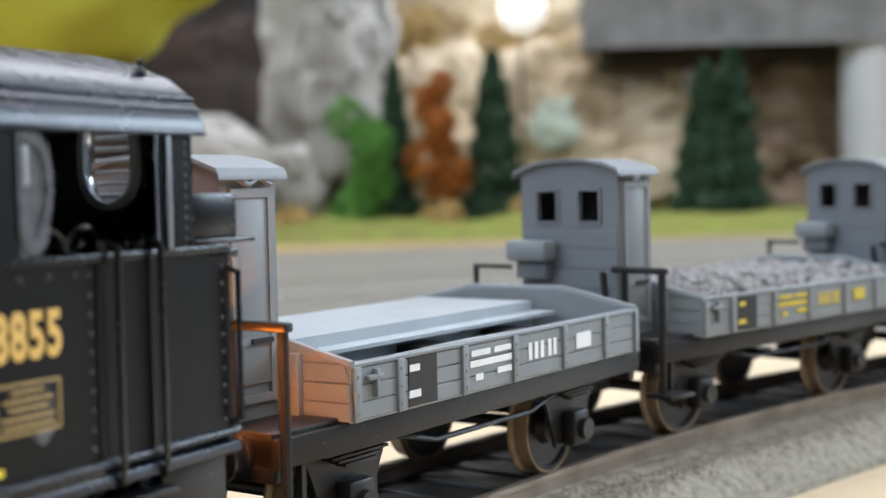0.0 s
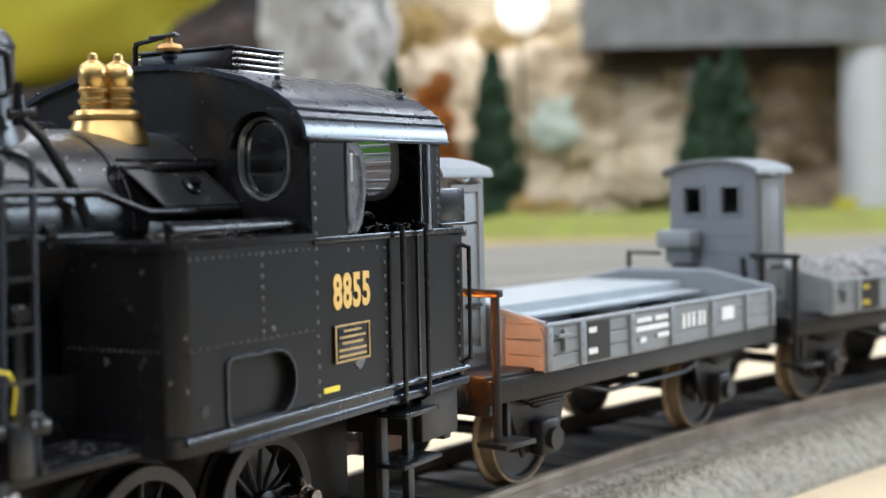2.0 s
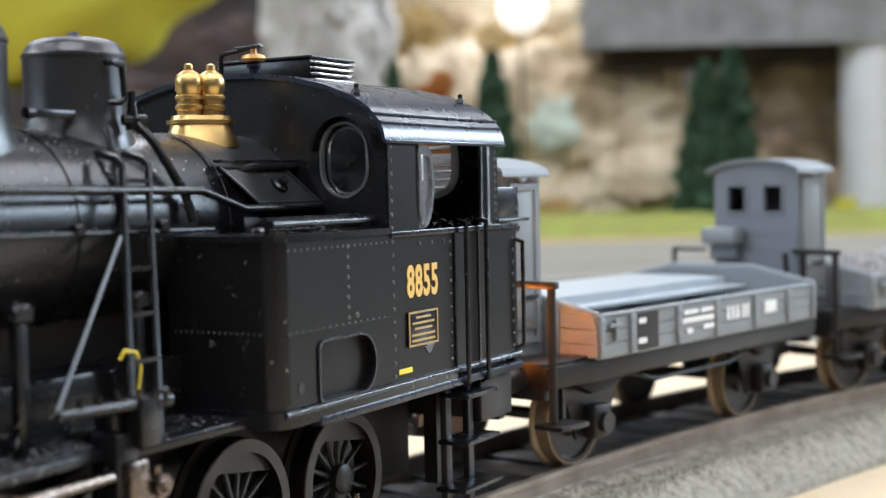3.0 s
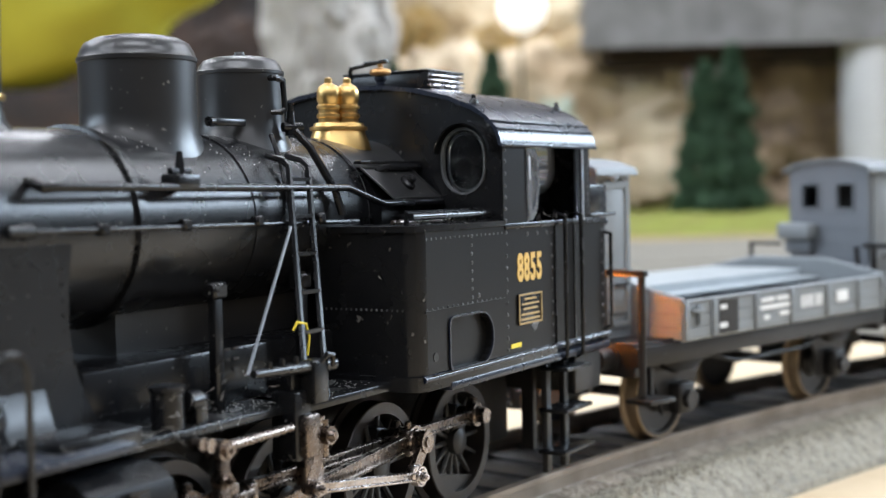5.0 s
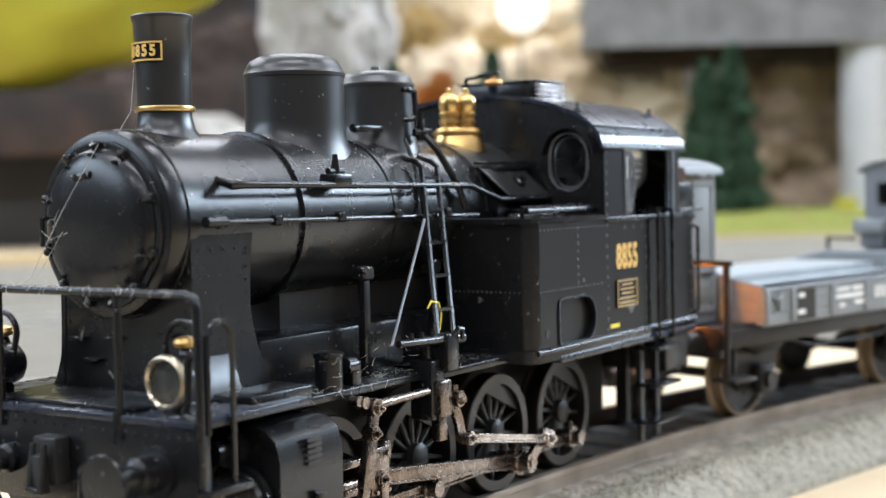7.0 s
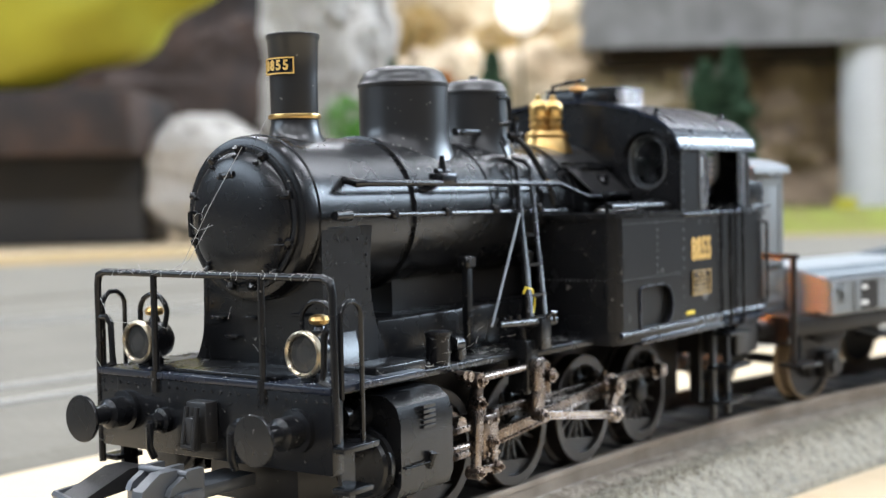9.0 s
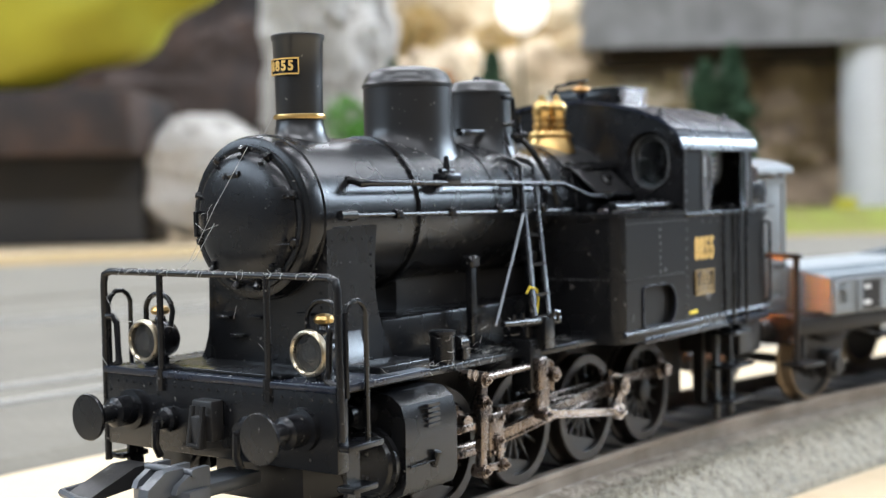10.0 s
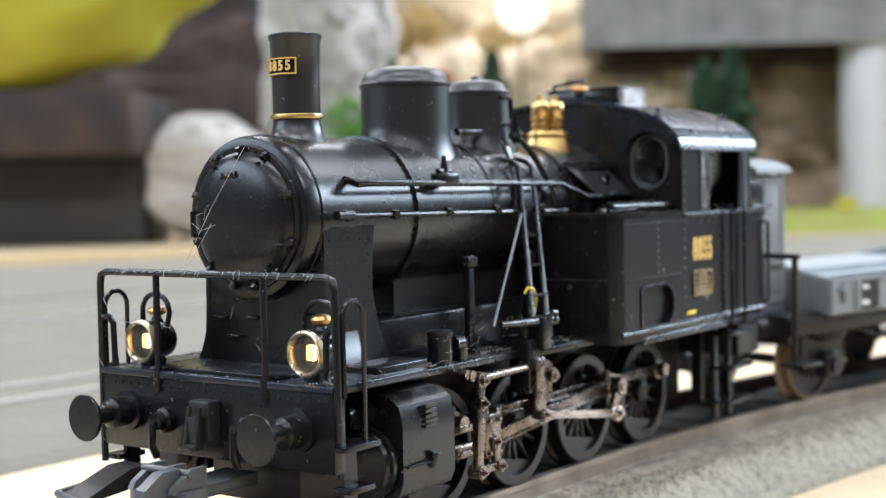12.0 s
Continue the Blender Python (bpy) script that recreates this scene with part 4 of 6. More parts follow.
    lp("yellow_hook", pipe([(13.5, 10.8, 19.2), (13.2, 11.0, 19.8), (12.4, 11.2, 19.6), (12.0, 11.2, 18.6), (12.3, 11.2, 17.2)], 0.1, 6), M_YELLOWPRINT, "yellow painted hook")
    bm = rod((11.6, 13.0, 16.6), (21.0, 13.0, 17.0), 0.55, 0.3, 10)
    box(13.0, 14.8, 12.3, 13.7, 14.0, 17.2, 0.2, bm)
    for px in (16.2, 17.8, 19.3):
        rod((px, 13.0, 16.9), (px, 13.1, 17.7), 0.3, 0.2, 8, bm)
    pipe([(13.9, 13.6, 17.0), (13.6, 14.0, 17.6), (12.9, 14.0, 17.5), (12.7, 13.8, 16.6)], 0.18, 6, bm)
    lp("reversing_gear", bm, M_BLACK)
    # firebox top fittings
    bm = pipe([(-4.6, 6.3, 31.2), (-6.0, 6.6, 31.5), (-11.8, 6.6, 31.6)], 0.35, 8)
    box(-2.6, -11.9, 5.6, 6.5, 31.85, 32.15, 0.1, bm)
    lp("injector_pipe", bm, M_BLACK)
    lp("washout_door", turned([(1.3, 0), (1.3, 0.3), (0.7, 0.5), (0.6, 0.9), (0, 1.0)], Matrix.Translation((-8.8, 6.1, 30.3)) @ Matrix.Rotation(radians(-65), 4, "X"), 16), M_BLACK)
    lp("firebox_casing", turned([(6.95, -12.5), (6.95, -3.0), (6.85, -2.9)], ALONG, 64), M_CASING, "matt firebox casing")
    lp("firebox_flank", plate([(5.9, 26), (8.2, 26), (8.2, 28.3), (6.6, 30.6), (5.6, 31.6)], "x", -12.0, -3.0), M_BLACK, "sloping firebox shoulder")
    pan = [(-2.4, 6.5, 31.5), (-3.9, 8.9, 28.8), (-11.7, 8.9, 28.8), (-10.4, 6.5, 31.5)]
    bm = bmesh.new()
    for k in range(4):
        rod(pan[k], pan[(k + 1) % 4], 0.11, seg=6, bm=bm)
    bm.faces.new([bm.verts.new((x, y - 0.08, z)) for x, y, z in pan])
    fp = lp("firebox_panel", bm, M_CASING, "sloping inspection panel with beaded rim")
    lp("panel_knob", turned([(0.8, 0), (0.75, 0.25), (0.45, 0.4), (0.4, 0.8), (0, 0.9)], Matrix.Translation((-8.0, 7.7, 30.1)) @ Matrix.Rotation(radians(-50), 4, "X"), 14), M_BLACK, parent=fp)
    lp("cab_foot_rail", pipe([(1.0, 13.2, 26.6), (1.0, 13.2, 27.6), (-11.4, 13.2, 27.6)], 0.2, 6), M_BLACK)
    for y in (-1, 1):
        for x in (-24.0,):
            st = lp("cab_steps", box(-27.6, -26.6, y * 13.4, y * 14.0, 1.6, 13.4, 0.05), M_CHASSIS, "hanging cab steps")
            lp("step_hanger", box(-23.6, -22.6, y * 13.4, y * 14.0, 1.6, 13.4, 0.05), M_CHASSIS, parent=st)
            for z, w2 in ((11.6, 0.0), (7.6, 0.3), (3.6, 0.8)):
                lp("cab_step", box(-27.8 - w2, -22.4 + w2, y * 13.4, y * 16.4, z, z + 0.4, 0.1), M_BLACK, parent=st)
        lp("rear_frame", box(-34.2, -28.0, y * 13.6, y * 14.6, 8.6, 13.4, 0.2), M_CHASSIS, "rear frame plate")
        lp("brake_hanger", box(-31.5, -30.7, y * 7.0, y * 8.4, 2.0, 12.0), M_CHASSIS)
    rb = lp("rear_beam", box(-35.0, -33.8, -13.4, 13.4, 7.8, 13.8, 0.12), M_CHASSIS, "rear buffer beam")
    for y in (-10, 10):
        lp("buffer", turned([(1.7, 0), (1.7, 0.4), (1.25, 0.5), (1.25, 1.9), (0.8, 2.0), (0.8, 3.2), (1.9, 3.5), (1.95, 3.8), (0, 4.1)], Matrix.Translation((-35.0, y, 10.9)) @ Matrix.Rotation(-math.pi / 2, 4, "Y"), 28), M_BLACK, "black buffer", rb)


def coupler(parent, x, d, z=5.6):
    """A grey close coupler pointing along d (1 ahead, -1 behind)."""
    def X(v):
        return x + d * v
    bm = box(X(-6), X(2.0), -1.9, 1.9, z - 0.6, z + 0.5, 0.2)
    c = part("coupler", bm, M_COUPLER, parent, "grey plastic close coupler")
    part("coupler_head", plate([(X(1.0), -3.0), (X(3.4), -3.4), (X(4.4), -1.4), (X(4.4), 1.4), (X(3.4), 3.2), (X(1.0), 3.0)], "z", z - 0.9, z + 0.6), M_COUPLER, c)
    for y0, y1 in ((-2.6, -2.0), (-0.3, 0.3), (2.0, 2.6)):
        part("coupler_rib", plate([(X(0.6), z + 0.5), (X(4.3), z + 0.5), (X(4.0), z + 1.1), (X(2.0), z + 2.2), (X(0.6), z + 2.2)], "y", y0, y1), M_COUPLER, c)
    part("coupler_hook", plate([(X(2.8), z + 0.4), (X(6.6), z + 0.2), (X(6.4), z + 1.2), (X(4.6), z + 2.3), (X(2.8), z + 2.3)], "y", 0.8, 1.9), M_COUPLER, c)
    part("coupler_bar", rod((X(2.4), -2.8, z + 1.9), (X(2.4), 2.8, z + 1.9), 0.35, seg=10), M_COUPLER, c)
    part("coupler_ramp", plate([(X(0.8), z + 0.2), (X(7.2), z - 0.3), (X(7.2), z + 0.1), (X(2.6), z + 1.7), (X(0.8), z + 1.7)], "y", -7.0, -4.0), M_CHASSIS, c)
    part("coupler_loop", pipe([(X(0.8), -7.4, z + 0.5), (X(7.2), -7.6, z + 0.1), (X(7.8), -5.0, z), (X(7.8), 1.6, z)], 0.28, 6), M_COUPLER, c)
    return c


def cylinders():
    for y in (-1, 1):
        out = [(y * 8.0, 4.6), (y * 13.2, 4.2), (y * 14.2, 4.7), (y * 14.65, 5.7), (y * 14.7, 10.6), (y * 14.3, 12.0), (y * 13.2, 12.8), (y * 8.0, 13.0)]
        c = lp("cylinder", plate(out, "x", 30.9, 38.0), M_BLACK, "black steam cylinder block")
        turn = Matrix.Translation((0, y * 11.2, 7.2)) @ Matrix.Rotation(math.pi / 2, 4, "Y")
        lp("cylinder_cover", turned([(2.9, 37.9), (2.9, 38.3), (3.15, 38.35), (3.15, 38.8), (2.8, 38.9), (2.6, 39.2), (0, 39.4)], turn, 32), M_BLACK, "front cylinder cover", c)
        turn2 = Matrix.Translation((0, y * 10.6, 11.3)) @ Matrix.Rotation(math.pi / 2, 4, "Y")
        lp("valve_chest", turned([(1.3, 37.9), (1.3, 39.0), (0.7, 39.1), (0.7, 39.8), (0.9, 39.9), (0.9, 40.6), (0, 40.7)], turn2, 20), M_BLACK, parent=c)
        bm = bmesh.new()
        for k in range(5):
            box(33.6, 35.2, y * 14.55, y * 14.95, 9.9 + 0.42 * k, 10.15 + 0.42 * k, bm=bm)
        lp("cylinder_cock", bm, M_BLACK, parent=c)
        bm = pipe([(37.6, y * 14.8, 7.0), (34.6, y * 14.95, 7.1)], 0.1, 6)
        rod((34.2, y * 14.6, 6.5), (34.2, y * 15.1, 7.8), 0.32, seg=8, bm=bm)
        lp("oil_cup", bm, M_BLACK, parent=c)
        # guide bars and valve gear that stay in place
        for z in (5.3, 7.6):
            lp("guide_bar", box(20.6, 31.0, y * 10.7, y * 11.7, z, z + 0.6, 0.08), M_ROD, "steel guide bar")
        lp("gear_bracket", box(13.9, 15.7, y * 11.9, y * 13.5, 10.1, 13.3, 0.25, box(14.1, 15.4, y * 12.2, y * 13.1, 8.0, 10.2, 0.15)), M_ROD, "burnished gear bracket")
        link = plate([(0.2, 1.5), (0.75, 1.2), (0.45, -0.4), (0.35, -2.0), (0.55, -3.8), (0.3, -4.4), (-0.3, -4.4), (-0.6, -3.8), (-0.75, -2.4), (-0.6, -0.2)], "y", -0.2, 0.2)
        rod((0, -0.3, -3.9), (0, y * 0.75, -3.9), 0.5, seg=12, bm=link)
        rods_moving.append(("link", y, lp("expansion_link", link, M_ROD, "curved burnished expansion link")))
        bm = rod((12.9, y * 12.4, 11.4), (12.9, y * 13.7, 11.4), 0.72, seg=16)
        rod((12.9, y * 13.7, 11.4), (12.9, y * 14.1, 11.4), 0.5, 0.3, 12, bm)
        rod((12.9, y * 13.0, 12.6), (12.9, y * 13.0, 9.8), 0.35, seg=10, bm=bm)
        lp("bracket_bolt", bm, M_ROD)
        bm = rod((24.6, y * 12.6, 12.4), (16.4, y * 12.6, 12.5), 0.42, 0.36, 10)
        rod((24.6, y * 12.0, 12.4), (24.6, y * 13.4, 12.4), 0.72, seg=16, bm=bm)
        rod((24.6, y * 13.4, 12.4), (24.6, y * 13.75, 12.4), 0.4, seg=6, bm=bm)
        rod((25.8, y * 12.2, 12.9), (25.8, y * 13.2, 12.9), 0.5, seg=14, bm=bm)
        rod((26.5, y * 12.2, 13.1), (26.5, y * 13.1, 13.1), 0.42, seg=14, bm=bm)
        lp("radius_rod", bm, M_ROD, "burnished radius rod")


def eye(bm, x, z, r, d, sgn):
    """A rod end round a pin: boss, raised rim, washer and nut on the outer side."""
    rod((x, -d, z), (x, d, z), r, seg=20, bm=bm)
    rod((x, sgn * d, z), (x, sgn * (d + 0.14), z), r * 0.82, r * 0.74, 20, bm)
    rod((x, sgn * d, z), (x, sgn * (d + 0.42), z), r * 0.46, seg=6, bm=bm)
    rod((x, sgn * d, z), (x, sgn * (d + 0.6), z), r * 0.22, seg=8, bm=bm)


def fluted(x0, x1, h, bm=None):
    """A rod of I section along x, h high each way."""
    bm = box(x0, x1, -0.16, 0.16, -h, h, 0.03, bm)
    for s in (-1, 1):
        box(x0, x1, -0.34, 0.34, s * h - 0.16 * s, s * h + 0.06 * s, 0.05, bm)
    return bm


def wheel(x, y, parent):
    """A spoked driving wheel about its own centre; its axle lies along y."""
    R = WHEEL_R
    turn = Matrix.Rotation(-math.pi / 2, 4, "X")
    sgn = 1 if y > 0 else -1
    bm = turned([(1.25, -0.9), (1.25, 0.9), (0.9, 1.1), (0, 1.15)], turn, 18)
    w = part("driving_wheel", bm, M_CHASSIS, parent, "black spoked driving wheel")
    sp = None
    for k in range(14):
        if sp is None:
            sp = part("spoke", rod((1.0, 0, 0), (4.95, 0, 0), 0.28, 0.2, 6), M_CHASSIS, w)
            o = sp
        else:
            o = sp.copy()
            scene.collection.objects.link(o)
        o.matrix_local = Matrix.Rotation(2 * math.pi * k / 14, 4, "Y")
    cw = [(4.9 * math.cos(radians(q)), 4.9 * math.sin(radians(q))) for q in range(-50, 51, 10)]
    part("counterweight", plate(cw, "y", -0.5, 0.5), M_CHASSIS, w)
    part("crank_web", box(-CRANK - 0.9, 0.2, -0.7, 0.7, -0.95, 0.95, 0.3), M_CHASSIS, w)
    ring = [(4.7, -1.0), (4.7, 1.0), (R - 0.1, 1.0), (R, 0.9), (R, -0.6), (R + 0.55, -0.75), (R + 0.6, -1.0), (R + 0.4, -1.2), (4.7, -1.2), (4.7, -1.0)]
    bm = bmesh.new()
    m = turn @ Matrix.Scale(sgn, 4, (0, 0, 1))
    rings = [[bm.verts.new(m @ Vector((r * math.cos(2 * math.pi * j / 48), r * math.sin(2 * math.pi * j / 48), h))) for j in range(48)] for r, h in ring[:-1]]
    for a, b in zip(rings, rings[1:] + rings[:1]):
        for j in range(48):
            bm.faces.new((a[j], a[(j + 1) % 48], b[(j + 1) % 48], b[j]))
    part("tyre", bm, M_WHEEL, w, "worn steel tyre")
    if abs(x - AXLES[2]) < 0.1:
        ex, ez = 1.6 * math.cos(radians(82)), 1.6 * math.sin(radians(82))
        web = plate([(-CRANK - 0.55, 0.35), (-CRANK + 0.1, -0.65), (ex + 0.5, ez - 0.45), (ex + 0.1, ez + 0.6)], "y", sgn * 4.65, sgn * 5.15)
        rod((-CRANK, sgn * 3.4, 0), (-CRANK, sgn * 5.3, 0), 0.95, seg=18, bm=web)
        rod((-CRANK, sgn * 5.2, 0), (-CRANK, sgn * 5.45, 0), 0.5, seg=6, bm=web)
        rod((ex, sgn * 4.6, ez), (ex, sgn * 6.0, ez), 0.6, seg=14, bm=web)
        part("return_crank", web, M_ROD, w, "burnished return crank")
    part("crank_pin", rod((-CRANK, 0, 0), (-CRANK, sgn * 3.6, 0), 0.75, seg=14), M_ROD, w)
    w.location = (x * MM, y * MM, WHEEL_R * MM)
    return w


def lint():
    """Pale fibres caught on the railing, the door and the board."""
    rng = random.Random(11)
    spots = [((45.1, -12 + 24 * rng.random(), 23.15), 1.0) for _ in range(70)] + [((41.4, rng.uniform(-5, 5), BZ + rng.uniform(-6, 4)), 3.0) for _ in range(4)]
    spots += [((rng.uniform(28, 44), rng.uniform(8, 13.4), 14.5), 1.8) for _ in range(30)] + [((rng.uniform(5, 28), rng.uniform(9, 12.0), 14.1), 1.6) for _ in range(30)]
    spots += [((45.2, rng.uniform(-14, 14), rng.uniform(14, 21)), 1.6) for _ in range(6)] + [((rng.uniform(11, 30), rng.uniform(11.0, 13.2), rng.uniform(14.2, 17.2)), 1.2) for _ in range(34)] + [((rng.uniform(-34, 2), rng.uniform(12.5, 15.4), 26.8), 1.0) for _ in range(40)]
    bm = bmesh.new()
    for p, ln in spots:
        p = Vector(p)
        d = Vector((rng.uniform(-0.3, 0.6), rng.uniform(-1, 1), rng.uniform(-0.6, 0.25))).normalized()
        pts = [p]
        for k in range(4):
            d = (d + 0.5 * Vector((rng.uniform(-1, 1), rng.uniform(-1, 1), rng.uniform(-1, 1)))).normalized()
            pts.append(pts[-1] + d * ln * rng.uniform(0.08, 0.24))
        pipe(pts, 0.013, 4, bm)
    for line in ([(41.7, 1.5, 33.4), (43.0, -1.2, 28.5), (44.7, -3.2, 23.2)], [(41.6, -5.4, 27.2), (42.3, -3.4, 26.4), (42.0, -1.9, 26.9)], [(41.8, -2.6, 27.0), (43.2, -3.6, 24.0), (44.8, -4.6, 23.0)], [(35.2, -1.4, 40.0), (36.3, -0.8, 36.0), (39.0, 0.4, 34.0)], [(44.8, -13.6, 19.0), (45.2, -13.9, 15.4), (45.0, -13.2, 14.3)], [(44.8, -13.7, 21.0), (45.0, -11.8, 18.6), (44.2, -9.9, 18.4)]):
        pipe(line, 0.022, 4, bm)
    lp("lint", bm, M_LINT, "fine pale dust fibres", kind="stuff")
    bm = bmesh.new()
    for i in range(1900):
        if i % 5 < 2:
            bead(bm, (rng.uniform(33.2, 44.9), rng.uniform(-13.4, 13.4), 14.52), rng.uniform(0.02, 0.06), (0, 0, 1))
        elif i % 5 == 2:
            bead(bm, (rng.uniform(4, 30), rng.uniform(7.2, 11.7), 14.02), rng.uniform(0.015, 0.032), (0, 0, 1))
        else:
            a = radians(rng.gauss(90, 38))
            bead(bm, (rng.uniform(-11, 39), 6.92 * math.cos(a), BZ + 6.92 * math.sin(a)), rng.uniform(0.02, 0.05), (0, math.cos(a), math.sin(a)))
    lp("dust", bm, M_LINT, "fine pale dust grains", kind="stuff")


M_LINT = material("pale_dust", (0.42, 0.41, 0.39), 0.9)
bulbs, tails, wheels, rods_moving = [], [], [], []
M_LENS = material("lamp_glass", (0.05, 0.05, 0.048), 0.1, 0, None, 0.002, 0.3, 0.0003, 0.02)
M_LENS.node_tree.nodes["Principled BSDF"].inputs["Alpha"].default_value = 0.35
M_RIM = material("worn_brass_rim", (0.52, 0.46, 0.35), 0.3, 0.9, (0.28, 0.21, 0.12), 0.001, 0.7, 0.0003, 0.05)
M_REFLECT = material("lamp_reflector", (0.16, 0.155, 0.15), 0.4, 0.6)
footplate()
lanterns()
piping()
cylinders()
lint()
coupler(loco, 47.5, 1)
coupler(loco, -37.0, -1)
for ax in AXLES:
    for sy in (-1, 1):
        wheels.append((ax, sy * 7.9, wheel(ax, sy * 7.9, loco)))
    lp("axle", rod((ax, -7.5, WHEEL_R), (ax, 7.5, WHEEL_R), 0.8, seg=12), M_CHASSIS)
for sy in (-1, 1):
    # coupling rod, drawn about the pin of the third axle
    bm = fluted(AXLES[3] - AXLES[2], AXLES[0] - AXLES[2], 0.42)
    for ax in AXLES:
        eye(bm, ax - AXLES[2], 0, 1.1, 0.45, sy)
        rod((ax - AXLES[2], 0, 0.9), (ax - AXLES[2], 0, 1.6), 0.4, 0.3, 10, bm)
    rods_moving.append(("coupling", sy, lp("coupling_rod", bm, M_ROD, "burnished coupling rod")))
    bm = fluted(0, 22.8, 0.62)
    eye(bm, 0, 0, 1.3, 0.5, sy)
    box(-1.2, 1.2, -0.45, 0.45, -1.15, 1.15, 0.2, bm)
    rod((0.3, 0, 1.0), (0.3, 0, 1.7), 0.35, 0.28, 10, bm)
    eye(bm, 22.8, 0, 1.0, 0.5, sy)
    rods_moving.append(("main", sy, lp("connecting_rod", bm, M_ROD, "burnished connecting rod")))
    bm = box(-1.3, 1.3, -0.9, 0.9, -1.5, 2.6, 0.25)
    rod((0, 0, 0), (8.0, 0, 0), 0.4, seg=10, bm=bm)
    box(-1.7, -0.7, -0.7, 0.7, 1.4, 2.9, 0.12, bm)
    box(0.4, 1.6, -0.7, 0.7, 1.6, 3.3, 0.12, bm)
    box(-0.5, 0.5, sy * 0.8, sy * 1.3, -2.9, 0.2, 0.12, bm)
    for q in (-0.8, 0.8):
        for zz in (-1.0, 2.0):
            rod((q, 0, zz), (q, sy * 1.15, zz), 0.22, seg=6, bm=bm)
    eye(bm, 0, 0, 0.75, 1.15, sy)
    rods_moving.append(("crosshead", sy, lp("crosshead", bm, M_ROD, "burnished crosshead with piston rod")))
    bm = box(-0.5, 0.5, -0.3, 0.3, -8.6, 0.3, 0.12)
    for z in (0, -2.0, -8.2):
        eye(bm, 0, z, 0.62, 0.5, sy)
    box(-0.62, 0.62, -0.36, 0.36, -6.4, -2.6, 0.12, bm)
    rods_moving.append(("lever", sy, lp("combination_lever", bm, M_ROD, "burnished combination lever")))
    bm = box(0, 3.8, -0.25, 0.25, -0.35, 0.35, 0.06)
    eye(bm, 0, 0, 0.6, 0.4, sy)
    eye(bm, 3.8, 0, 0.62, 0.4, sy)
    rods_moving.append(("return", sy, lp("union_link", bm, M_ROD, "burnished union link")))
    bm = fluted(0.6, 14.0, 0.34)
    eye(bm, 0, 0, 0.85, 0.35, sy)
    box(0.3, 1.4, -0.3, 0.3, -0.3, 1.0, 0.1, bm)
    eye(bm, 14.4, 0, 0.62, 0.35, sy)
    rods_moving.append(("eccentric", sy, lp("eccentric_rod", bm, M_BRIGHTROD, "bright fluted eccentric rod")))
# ---------------------------------------------------------------- wagons, x toward the locomotive
M_RUST = material("wagon_black", (0.0115, 0.011, 0.011), 0.42, 0, (0.02, 0.0175, 0.016), 0.004, 0.5, 0.0002, 0.08, 0.15)
M_RUST.node_tree.nodes["Principled BSDF"].inputs["Specular IOR Level"].default_value = 0.3
M_INSIDE = material("wagon_floor_grey", (0.36, 0.40, 0.42), 0.35, 0, (0.28, 0.31, 0.33), 0.004, 0.6, 0.0002, 0.06, 0.1)
M_YEL = material("wagon_yellow_print", (0.55, 0.42, 0.03), 0.5)


